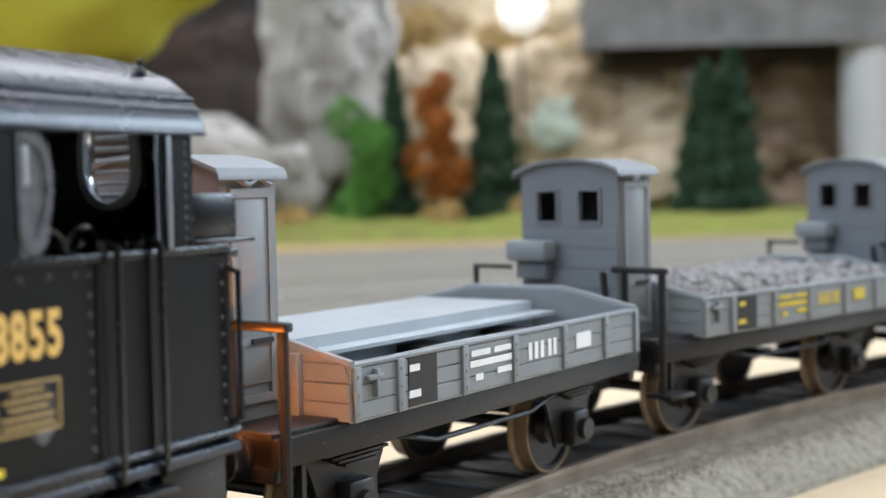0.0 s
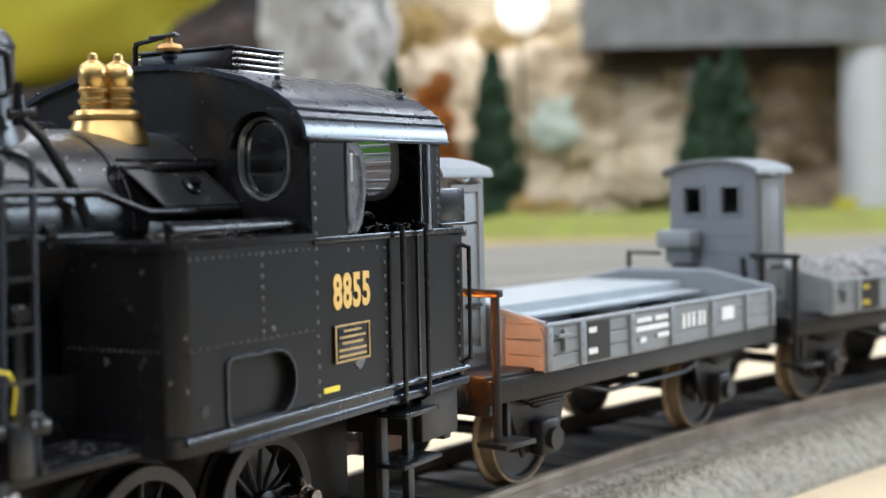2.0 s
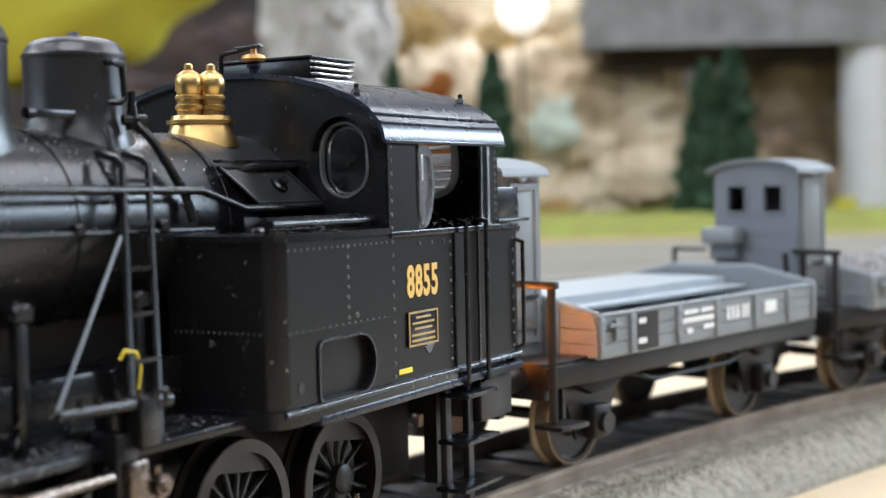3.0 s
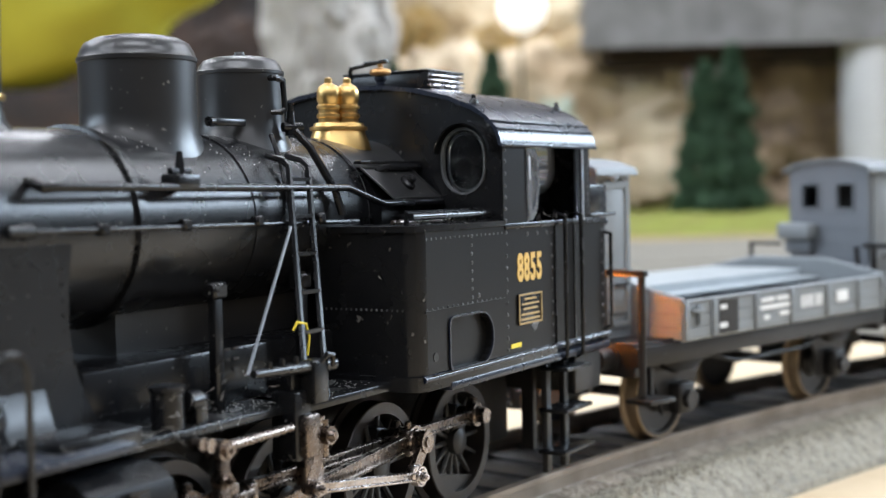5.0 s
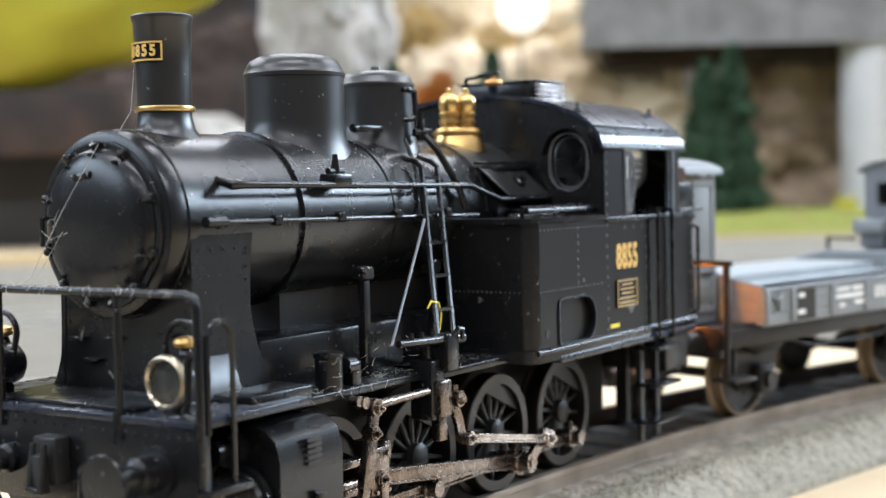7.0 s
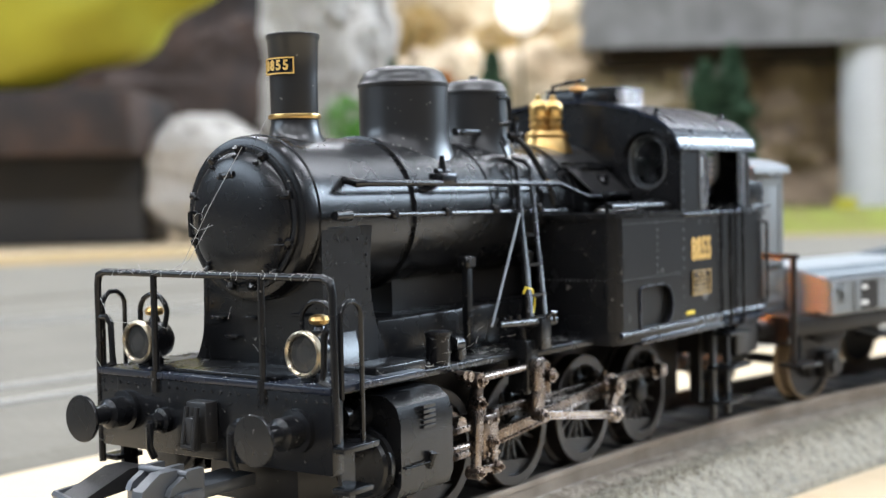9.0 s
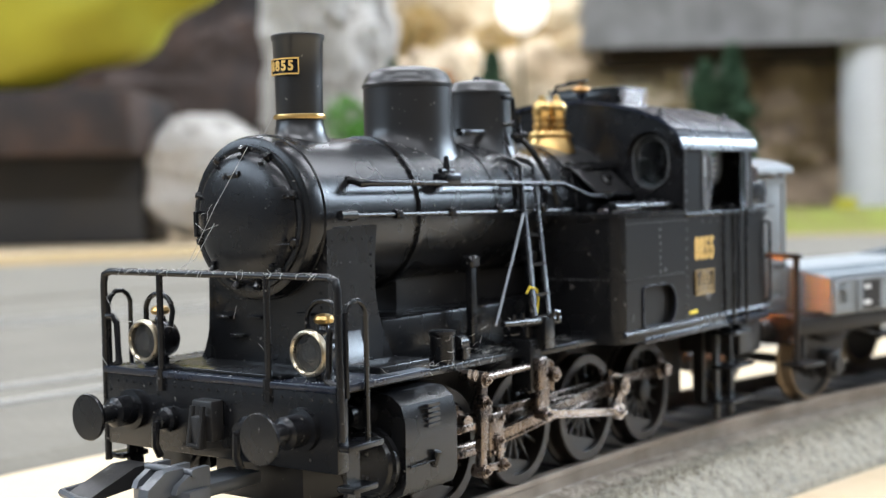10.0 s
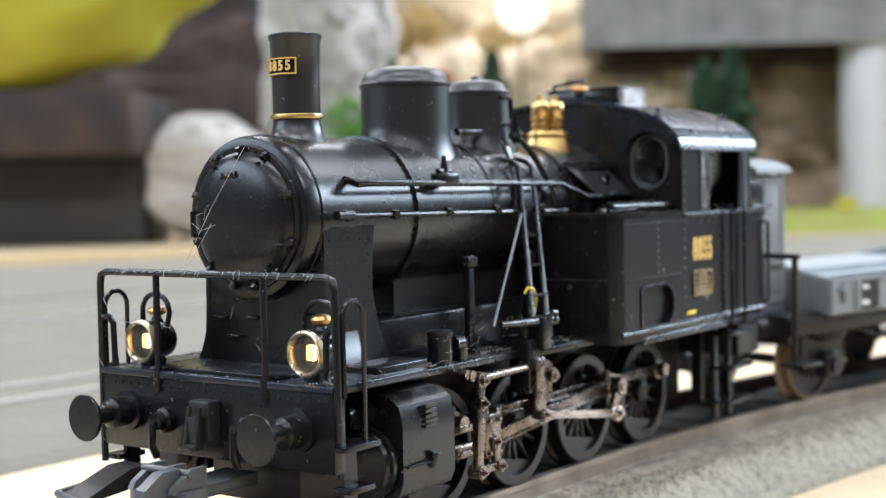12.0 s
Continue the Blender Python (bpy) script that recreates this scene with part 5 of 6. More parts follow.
def wagon(label, load):
    w = thing("goods_wagon", label, "goods wagon", "low-sided goods wagons")
    def wp(name, bm, mat, label="", parent=None, smooth=True, kind=""):
        return part(name, bm, mat, parent or w, label, smooth, kind)
    X0, X1, HW = 22.0, -27.0, 14.6
    Z0, Z1 = 12.0, 16.1
    wp("underframe", box(X1 - 1.5, 29.6, -13.6, 13.6, 9.7, 11.9, 0.15), M_RUST, "black underframe", smooth=False)
    for y in (-1, 1):
        wp("sole_bar", box(X1 - 1.5, 29.6, y * 13.0, y * 14.0, 9.7, 11.9, 0.1), M_RUST)
        wp("truss_rod", pipe([(15, y * 12.6, 9.8), (8, y * 12.6, 8.2), (-8, y * 12.6, 8.2), (-15, y * 12.6, 9.8)], 0.25, 6), M_RUST)
    wp("floor", box(X1 + 0.5, X0 - 0.5, -14.2, 14.2, 11.8, 12.6), M_INSIDE, "grey wagon floor")
    n = 3
    for y in (-1, 1):
        sd = wp("side_wall", box(X1, X0, y * (HW - 0.55), y * (HW - 0.15), Z0, Z1, 0.05), M_GREY, "grey planked side wall", smooth=False)
        for k in range(n):
            h = (Z1 - Z0) / n
            wp("plank", box(X1 + 0.05, X0 - 0.05, y * (HW - 0.25), y * HW, Z0 + k * h + 0.05, Z0 + (k + 1) * h - 0.05, 0.05, seg=1), M_GREY, parent=sd, smooth=False)
        wp("top_rail", box(X1 - 0.1, X0 + 0.1, y * (HW - 1.1), y * (HW + 0.12), Z1, Z1 + 0.3, 0.06), M_GREY, parent=sd)
        for x in (21.4, 15.8, 6.5, -1.8, -11.0, -19.5, -26.4):
            bm = box(x - 0.42, x + 0.42, y * HW, y * (HW + 0.3), Z0 - 0.05, Z1 + 0.1, 0.06)
            bead(bm, (x, y * (HW + 0.3), Z0 + 0.6), 0.14, (0, y, 0))
            bead(bm, (x, y * (HW + 0.3), Z0 + 2.0), 0.14, (0, y, 0))
            bead(bm, (x, y * (HW + 0.3), Z0 + 3.4), 0.14, (0, y, 0))
            wp("stanchion", bm, M_GREY, parent=sd)
        wp("side_latch", box(18.3, 20.3, y * HW, y * (HW + 0.5), 15.0, 15.4, 0.08, box(18.9, 19.3, y * HW, y * (HW + 0.5), 13.6, 15.8, 0.08)), M_GREY, parent=sd)
        dark = M_RUST
        wp("chalk_panel", box(10.6, 14.6, y * HW, y * (HW + 0.08), Z0 + 0.1, Z1 - 0.05), dark, "black chalk panel", sd)
        prn = M_WHITE if load == "beam" else M_YEL
        for xx, zz, ww, hh in ((13.8, 15.2, 0.7, 0.28), (13.8, 13.1, 0.8, 0.3), (3.9, 15.3, 1.5, 0.25), (0.3, 15.3, 1.4, 0.25), (2.2, 14.4, 3.4, 0.28), (4.2, 13.2, 0.6, 0.28), (0.0, 13.4, 1.2, 0.25), (-14.8, 14.4, 1.5, 0.75)):
            wp("print_bar", box(xx - ww, xx + ww, y * HW, y * (HW + 0.13), zz - hh, zz + hh), prn, "faded print", sd)
        for xx in (-4.6, -5.7, -6.8, -8.2, -9.2):
            wp("print_bar", box(xx - 0.3, xx + 0.3, y * HW, y * (HW + 0.06), 13.6, 15.2), prn, "faded print", sd)
    for x, d in ((X0, 1), (X1, -1)):
        out = [(-HW, Z0), (HW, Z0), (HW, Z1 + 0.2), (6.0, 18.2), (-6.0, 18.2), (-HW, Z1 + 0.2)]
        e = wp("end_wall", plate(out, "x", x - d * 0.1, x - d * 0.7), M_GREY, "grey gabled end wall", smooth=False)
        for k in range(4):
            z0, z1 = Z0 + 1.5 * k, min(Z0 + 1.5 * (k + 1), 18.2) - 0.1
            def half(z):
                return HW if z <= Z1 + 0.2 else HW - (z - Z1 - 0.2) / (18.2 - Z1 - 0.2) * (HW - 6.0)
            wp("plank", plate([(-half(z0), z0 + 0.05), (half(z0), z0 + 0.05), (half(z1), z1), (-half(z1), z1)], "x", x - d * 0.1, x + d * 0.15), M_GREY, parent=e, smooth=False)
        wp("cap_rail", pipe([(x - d * 0.2, -HW, Z1 + 0.3), (x - d * 0.2, -6.0, 18.3), (x - d * 0.2, 6.0, 18.3), (x - d * 0.2, HW, Z1 + 0.3)], 0.35, 6), M_GREY, parent=e)
        for y in (-9.5, 9.5):
            wp("end_post", box(x, x + d * 0.7, y - 0.5, y + 0.5, Z0 - 1, Z1 + 1.0, 0.08), M_GREY, parent=e)
        bx = 29.6 if d > 0 else X1 - 1.5
        bb = wp("buffer_beam", box(bx - d * 1.2, bx, -13.4, 13.4, 8.6, 12.0, 0.12), M_RUST, "black buffer beam")
        for y in (-10, 10):
            m = Matrix.Translation((bx, y, 10.6)) @ Matrix.Rotation(d * math.pi / 2, 4, "Y")
            wp("buffer", turned([(1.6, 0), (1.6, 0.4), (1.35, 0.5), (1.35, 2.6), (0.8, 2.7), (0.8, 3.6), (1.85, 3.8), (1.9, 4.1), (0, 4.3)], m, 24), M_RUST, "black buffer", bb)
        coupler(w, bx - d * 1.0, d)
    # brake platform with railing and hut
    wp("platform", box(22.1, 29.6, -13.4, 13.4, 11.6, 12.3, 0.1), M_RUST, "black end platform")
    rl = wp("platform_railing", box(28.6, 29.5, 7.4, 14.8, 19.6, 20.3, 0.15), M_RUST, "black platform railing")
    wp("railing_post", rod((29.0, 9.0, 12.0), (29.0, 9.0, 19.8), 0.45, seg=8), M_RUST, parent=rl)
    wp("railing_post", pipe([(29.0, 14.1, 19.8), (29.0, 14.1, 6.4)], 0.42, 8), M_RUST, parent=rl)
    wp("railing_brace", pipe([(28.8, 9.2, 12.4), (28.8, 6.2, 15.6), (28.8, 5.8, 19.6)], 0.4, 6), M_RUST, parent=rl)
    wp("railing_rod", pipe([(29.2, -13.8, 8.0), (29.2, -13.8, 19.9), (29.2, -8.0, 19.9)], 0.3, 6), M_RUST, parent=rl)
    for y in (-1, 1):
        wp("platform_step", box(25.6, 30.2, y * 12.6, y * 16.0, 5.9, 6.4, 0.1), M_RUST, "black footstep")
        wp("step_hanger", box(26.0, 26.5, y * 12.8, y * 13.4, 6.2, 10.0), M_RUST)
    hut(w)
    for ax in (18.2, -18.2):
        whl = []
        for y in (-1, 1):
            m = Matrix.Rotation(-y * math.pi / 2, 4, "X")
            bm = turned([(0, -1.1), (4.72, -1.1), (4.72, 0.9), (4.3, 0.9), (4.1, 0.5), (2.0, 0.3), (1.6, 1.0), (0, 1.05)], m, 36)
            ob = wp("wagon_wheel", bm, M_RUST, "dark wheel with tan-coloured tread")
            part("tread", turned([(4.7, -1.2), (5.1, -1.2), (5.5, -1.0), (5.45, -0.8), (4.95, -0.6), (4.9, 0.95), (4.7, 0.98)], m, 36, None, True), M_TREAD, ob, "tan-coloured wheel tread")
            ob.location = (ax * MM, y * 7.9 * MM, 4.9 * MM)
            wagon_wheels.append((ax, y * 7.9, ob))
            bm = box(ax - 1.6, ax + 1.6, y * 11.0, y * 12.6, 3.2, 6.8, 0.4)
            rod((ax, y * 12.5, 4.9), (ax, y * 13.3, 4.9), 1.1, seg=12, bm=bm)
            ab = wp("axle_box", bm, M_RUST, "black axle box")
            for k in range(5):
                wp("spring_leaf", box(ax - 5.2 + 0.8 * k, ax + 5.2 - 0.8 * k, y * 11.4, y * 12.5, 9.5 - 0.36 * k, 9.75 - 0.36 * k, 0.05), M_RUST, parent=ab)
            wp("horn_guide", plate([(ax - 5.6, 9.8), (ax + 5.6, 9.8), (ax + 4.4, 7.4), (ax + 2.7, 3.2), (ax - 2.7, 3.2), (ax - 4.4, 7.4)], "y", y * 10.6, y * 11.0), M_RUST, parent=ab)
        wp("axle", rod((ax, -7.5, 4.9), (ax, 7.5, 4.9), 0.7, seg=10), M_RUST)
        for y in (-1, 1):
            wp("brake_block", box(ax - 7.0, ax - 5.6, y * 7.2, y * 8.8, 2.8, 7.4, 0.3, box(ax - 6.6, ax - 6.0, y * 7.6, y * 8.4, 7.0, 10.0)), M_RUST)
    return w


def hut(w):
    """The brakeman's hut on the end platform."""
    y0, y1, x0, x1, zt = -6.6, 7.9, 22.4, 28.6, 31.3
    yc = (y0 + y1) / 2
    top = [(y1, zt - 0.2), (yc + 5.0, zt + 0.55), (yc + 2.4, zt + 0.95), (yc, zt + 1.1), (yc - 2.4, zt + 0.95), (yc - 5.0, zt + 0.55), (y0, zt - 0.2)]
    wins = [[(a, 25.4), (a + 2.9, 25.4), (a + 2.9, 28.9), (a, 28.9)] for a in (yc - 4.6, yc + 1.7)]
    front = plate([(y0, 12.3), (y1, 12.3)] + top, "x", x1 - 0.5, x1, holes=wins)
    # Front and boards take the darker grey that paints in their shade.
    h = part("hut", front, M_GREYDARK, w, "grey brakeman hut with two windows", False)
    part("hut_back", plate([(y0, 12.3), (y1, 12.3)] + top, "x", x0, x0 + 0.5), M_GREY, h, smooth=False)
    for y, d in ((y0, 1), (y1, -1)):
        sd = part("hut_side", box(x0 + 0.45, x1 - 0.45, y, y + d * 0.5, 12.3, zt - 0.2), M_GREY, h, smooth=False)
        part("hut_door", box(x0 + 1.1, x1 - 1.3, y - d * 0.02, y - d * 0.25, 15.0, 29.3, 0.05), M_GREY, sd, "panelled door")
        part("door_panel", plate([(x0 + 0.7, 13.6), (x1 - 0.8, 13.6), (x1 - 0.8, 29.9), (x0 + 0.7, 29.9)], "y", y, y - d * 0.4, holes=([(x0 + 1.3, 18.6), (x1 - 1.4, 18.6), (x1 - 1.4, 29.2), (x0 + 1.3, 29.2)], [(x0 + 1.3, 14.2), (x1 - 1.4, 14.2), (x1 - 1.4, 18.0), (x0 + 1.3, 18.0)])), M_GREY, sd, smooth=False)
        part("door_hook", box(x0 + 1.2, x0 + 3.6, y - d * 0.3, y - d * 0.6, 18.1, 18.5), M_RUST, sd)
        part("eave_scroll", pipe([(x0 + 1, y - d * 0.4, 30.2), (x0 + 2.4, y - d * 0.5, 30.8), (x0 + 3.6, y - d * 0.5, 30.2), (x0 + 5, y - d * 0.4, 30.8)], 0.25, 6), M_GREYDARK, sd)
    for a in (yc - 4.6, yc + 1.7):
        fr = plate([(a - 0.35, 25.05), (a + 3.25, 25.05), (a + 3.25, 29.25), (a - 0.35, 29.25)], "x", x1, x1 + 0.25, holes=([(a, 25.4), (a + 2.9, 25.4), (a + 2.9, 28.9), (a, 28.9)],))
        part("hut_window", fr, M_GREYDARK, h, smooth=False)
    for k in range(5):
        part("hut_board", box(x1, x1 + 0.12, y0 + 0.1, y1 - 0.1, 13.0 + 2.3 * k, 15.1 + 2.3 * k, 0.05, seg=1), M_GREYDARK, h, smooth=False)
    part("hut_lining", box(x0 + 0.7, x0 + 0.9, y0 + 0.6, y1 - 0.6, 12.5, 30.5), M_RUST, h)
    rt = [(y1 + 0.8, zt - 0.4)] + [(y + (0.5 if y > yc else -0.5), z + 0.35) for y, z in top] + [(y0 - 0.8, zt - 0.4)]
    rb = [(y, z - 0.35) for y, z in rt]
    part("hut_roof", plate(rt + list(reversed(rb)), "x", x0 - 0.6, x1 + 0.8), M_GREY, h, "arched grey roof")
    bx = part("brake_box", box(x1 + 0.1, x1 + 2.6, y0 - 0.6, y0 + 5.6, 20.7, 23.2, 0.5), M_GREY, h, "grey rounded box on the hut front")
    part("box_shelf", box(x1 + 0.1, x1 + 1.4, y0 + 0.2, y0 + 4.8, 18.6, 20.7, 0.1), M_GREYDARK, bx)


def beam_load(w):
    """Steel channels and a sheet lying in the first wagon."""
    deck = plate([(-11.5, 12.7), (-11.0, 12.7), (-11.0, 16.6), (2.6, 16.6), (2.6, 12.7), (3.1, 12.7), (3.1, 17.1), (-11.5, 17.1)], "x", -24.6, 18.6)
    part("steel_channel", deck, M_INSIDE, w, "pale grey steel channel load", False)
    part("steel_flange", plate([(3.0, 15.7), (5.6, 15.7), (5.6, 16.05), (3.0, 16.05)], "x", -25.4, 19.2), M_INSIDE, w, "pale lower flange of the load", False)
    part("steel_sheet", plate([(18.6, 9.4), (18.6, 12.6), (-25.0, 12.6), (-25.0, 9.6), (-4.0, 8.2)], "z", 15.1, 15.4), M_INSIDE, w, "pale steel sheet load", False)
    for x in (13.5, -1.5, -16.0):
        part("load_block", box(x - 2.4, x + 2.4, 3.4, 12.0, 12.6, 15.0, 0.1), M_RUST, w, "black load batten")


def stone_load(w):
    rng = random.Random(5)
    bm = bmesh.new()
    for i in range(520):
        x, y = rng.uniform(-26, 21), rng.uniform(-13.6, 13.6)
        z = 15.4 + 1.5 * (1 - (y / 14) ** 2) + rng.uniform(-0.3, 0.5)
        r = rng.uniform(0.7, 1.5)
        m = Matrix.Translation((x, y, z)) @ Euler((rng.uniform(0, 6), rng.uniform(0, 6), rng.uniform(0, 6))).to_matrix().to_4x4() @ Matrix.Diagonal((r, r * rng.uniform(0.6, 1), r * rng.uniform(0.5, 0.9), 1))
        bmesh.ops.create_icosphere(bm, subdivisions=1, radius=1.0, matrix=m)
    box(-26.3, 21.3, -13.9, 13.9, 12.5, 15.6, 0.2, bm)
    part("stone_load", bm, M_STONE, w, "heap of grey crushed stone", False, "stuff")


wagon_wheels = []
wagon_sets = []
for i, (lab, load) in enumerate((("grey low-sided wagon with hut, carrying steel channels", "beam"), ("grey low-sided wagon with hut, heaped with grey stone", "stone"), ("grey low-sided wagon with hut behind the stone wagon", "none"))):
    before = len(wagon_wheels)
    wg = wagon(lab, load)
    if load == "beam":
        beam_load(wg)
    elif load == "stone":
        stone_load(wg)
    wagon_sets.append((i, wg, wagon_wheels[before:]))
# ---------------------------------------------------------------- scenery behind
M_ROCKW = material("white_rock", (0.50, 0.485, 0.455), 0.85, 0, (0.30, 0.28, 0.25), 0.06, 0.9, 0.006, 0.6)
M_ROCKC = material("cream_rock", (0.86, 0.74, 0.55), 0.85, 0, (0.42, 0.29, 0.16), 0.07, 0.9, 0.006, 0.6)
M_ROCKB = material("brown_rock", (0.46, 0.34, 0.23), 0.85, 0, (0.16, 0.11, 0.08), 0.03, 0.9, 0.006, 0.6)
# Dark layered rock; the same dark tone fills in the shade below the bridge.
M_ROCKD = material("dark_strata_and_shade", (0.060, 0.036, 0.027), 0.8, 0, (0.013, 0.012, 0.012), 0.04, 0.9, 0.006, 0.5)
M_MINT = material("pale_mint_lichen", (0.62, 0.70, 0.60), 0.8, 0, (0.48, 0.52, 0.42), 0.02, 0.8, 0.004, 0.4)
M_CONC = material("bridge_concrete", (0.27, 0.265, 0.26), 0.8, 0, (0.16, 0.155, 0.15), 0.02, 0.8, 0.003, 0.4)
M_PILLAR = material("pillar_concrete", (0.60, 0.60, 0.60), 0.7, 0, (0.50, 0.50, 0.50), 0.03, 0.6, 0.003, 0.2)
M_LAWN = material("lawn_flock", (0.185, 0.215, 0.028), 0.9, 0, (0.15, 0.13, 0.03), 0.02, 0.8, 0.002, 0.5)
M_SAND = material("dry_grass", (0.34, 0.22, 0.09), 0.9, 0, (0.20, 0.16, 0.06), 0.02, 0.8, 0.002, 0.5)
M_FIR = material("fir_green", (0.036, 0.085, 0.040), 0.8, 0, (0.020, 0.050, 0.024), 0.008, 0.7, 0.001, 0.2)
M_LEAF = material("bright_leaf", (0.11, 0.30, 0.04), 0.75, 0, (0.05, 0.16, 0.03), 0.01, 0.8, 0.001, 0.2)
M_ORANGE = material("autumn_leaf", (0.46, 0.15, 0.012), 0.75, 0, (0.25, 0.075, 0.01), 0.01, 0.8, 0.001, 0.2)
M_OCHRE = material("ochre_leaf", (0.56, 0.38, 0.15), 0.8, 0, (0.30, 0.24, 0.08), 0.012, 0.8, 0.001, 0.2)
M_HILL = material("hill_ochre", (0.66, 0.55, 0.38), 0.9, 0, (0.34, 0.22, 0.09), 0.05, 0.9, 0.006, 0.4)
M_BARK = material("bark", (0.09, 0.06, 0.04), 0.85, 0, (0.05, 0.035, 0.025), 0.004, 0.8, 0.001, 0.5)
M_YCLOTH = material("yellow_cloth", (0.40, 0.37, 0.022), 0.6, 0, (0.30, 0.27, 0.018), 0.05, 0.6, 0.002, 0.2)
M_DARKBOX = material("dark_box", (0.030, 0.032, 0.036), 0.6, 0, (0.05, 0.045, 0.04), 0.05, 0.6, 0.002, 0.2)
M_GREYROAD = material("grey_roadway", (0.148, 0.134, 0.105), 0.8, 0, (0.112, 0.101, 0.079), 0.025, 0.7, 0.002, 0.3)
M_PALE = material("pale_rail", (0.40, 0.38, 0.34), 0.6, 0.1)
M_GLOBE = glowing("white_globe", (1.0, 0.98, 0.95), 0.75)
structure("backdrop", box(-1200, 1200, 1650, 1660, 0, 700), material("backdrop_paint", (0.30, 0.26, 0.20), 0.8, 0, (0.14, 0.10, 0.07), 0.12, 0.8, 0.02, 0.2))
OUTER0, OUTER1 = -0.30, 0.62
structure("station_roadway", ribbon([(-330, 0.02), (-329, 1.6), (-300, 2.0), (-200, 2.0), (-110, 2.0), (-74, 1.6), (-71, 0.02)], OUTER0, OUTER1, 0.01), M_GREYROAD, "grey roadway strip beside the track")
structure("far_roadway", ribbon([(-570, 0.02), (-569, 1.6), (-500, 2.0), (-339, 1.6), (-338, 0.02)], OUTER0, OUTER1, 0.01), M_GREYROAD, "grey roadway strip before the lawn")
structure("tan_strip", ribbon([(-690, 0.02), (-689, 1.2), (-572, 1.2), (-571, 0.02)], OUTER0, OUTER1, 0.01), M_SAND, "tan cork strip behind the roadway")
for lat in (-112, -128.5, -236, -252.5):
    structure("siding_rail", ribbon([(lat - 0.7, 1.9), (lat - 0.7, 2.9), (lat + 0.7, 2.9), (lat + 0.7, 1.9)], OUTER0, OUTER1, 0.01), M_PALE, "pale siding rail")
bm = bmesh.new()
N1, N2 = 90, 26
grid = [[bm.verts.new((-135 + 835 * i / N1, 895 + 500 * j / N2 + 14 * noise.noise(Vector((i * 0.3, j * 0.4, 0))), 0.2 + (15 + 6 * noise.noise(Vector((i * 0.22, j * 0.35, 3)))) * min(1, j / 3))) for j in range(N2 + 1)] for i in range(N1 + 1)]
for i in range(N1):
    for j in range(N2):
        bm.faces.new((grid[i][j], grid[i + 1][j], grid[i + 1][j + 1], grid[i][j + 1]))
structure("lawn", bm, M_LAWN, "yellow-green flocked lawn", smooth=True)


def rock(name, label, mat, c, r, seed, rough=0.3, sub=5, boxy=0.5):
    """A craggy boulder standing on the ground: c is the foot's centre, r its half sizes."""
    bm = bmesh.new()
    bmesh.ops.create_icosphere(bm, subdivisions=sub, radius=1.0)
    for v in bm.verts:
        d = v.co.normalized()
        k = 1.0 / max(abs(d.x), abs(d.y), abs(d.z)) ** boxy
        f = noise.fractal(d * 1.4 + Vector((seed, 0, 0)), 1.0, 2.0, 4) * rough
        cell = noise.cell(d * 3.0 + Vector((seed, 5, 1))) * rough * 0.35
        p = d * k * (0.85 + f + cell)
        v.co = Vector((c[0] + p.x * r[0], c[1] + p.y * r[1], max(c[2] + r[2] + p.z * r[2], 0.2)))
    ob = part(name, bm, mat, None, label, False)
    return tagged(ob, label, "rock")


rock("rock", "tall pale grey rock crag behind the trees", M_ROCKW, (-92, 1130, 0), (62, 60, 135), 3.1, 0.3)
rock("rock", "rounded white-grey boulder beside the dark box", M_ROCKW, (-180, 1010, 0), (56, 44, 50), 7.7, 0.14, 5, 0.3)
rock("rock", "small white boulder at the lawn", M_ROCKW, (-118, 1040, 0), (24, 26, 38), 12.3, 0.2)
rock("rock", "large cream rock face with brown cracks", M_ROCKC, (132, 1120, 0), (92, 50, 76), 21.4, 0.3)
rock("rock", "low cream rock beside the firs", M_ROCKC, (30, 1170, 0), (70, 50, 84), 28.0, 0.35)
rock("rock", "brown rock under the bridge", M_ROCKB, (285, 1130, 0), (84, 44, 66), 33.6, 0.35)
rock("rock", "dark layered rock wall", M_ROCKD, (-255, 1290, 0), (150, 60, 150), 41.2, 0.25)
rock("rock", "ochre hillside above the rocks", M_HILL, (20, 1350, 0), (170, 60, 120), 47.0, 0.3)
# Dark body added behind the pillars in place of the shade there.
rock("rock", "dark mass painting the shade beneath the bridge deck", M_ROCKD, (300, 1330, 0), (190, 60, 88), 52.0, 0.25)
rock("rock", "mint coloured lichen patch on pale stone", M_MINT, (93, 1076, 62), (22, 10, 24), 55.0, 0.25, 4, 0.2)


def leaves(bm, rng, p, size):
    e = Euler((rng.uniform(0, 6.3), rng.uniform(0, 6.3), rng.uniform(0, 6.3))).to_matrix()
    q = [p + e @ Vector(o) * size for o in ((-1, -0.45, 0), (0.2, -0.6, 0.15), (1, 0.1, 0), (0.1, 0.55, 0.2))]
    bm.faces.new([bm.verts.new(v) for v in q])


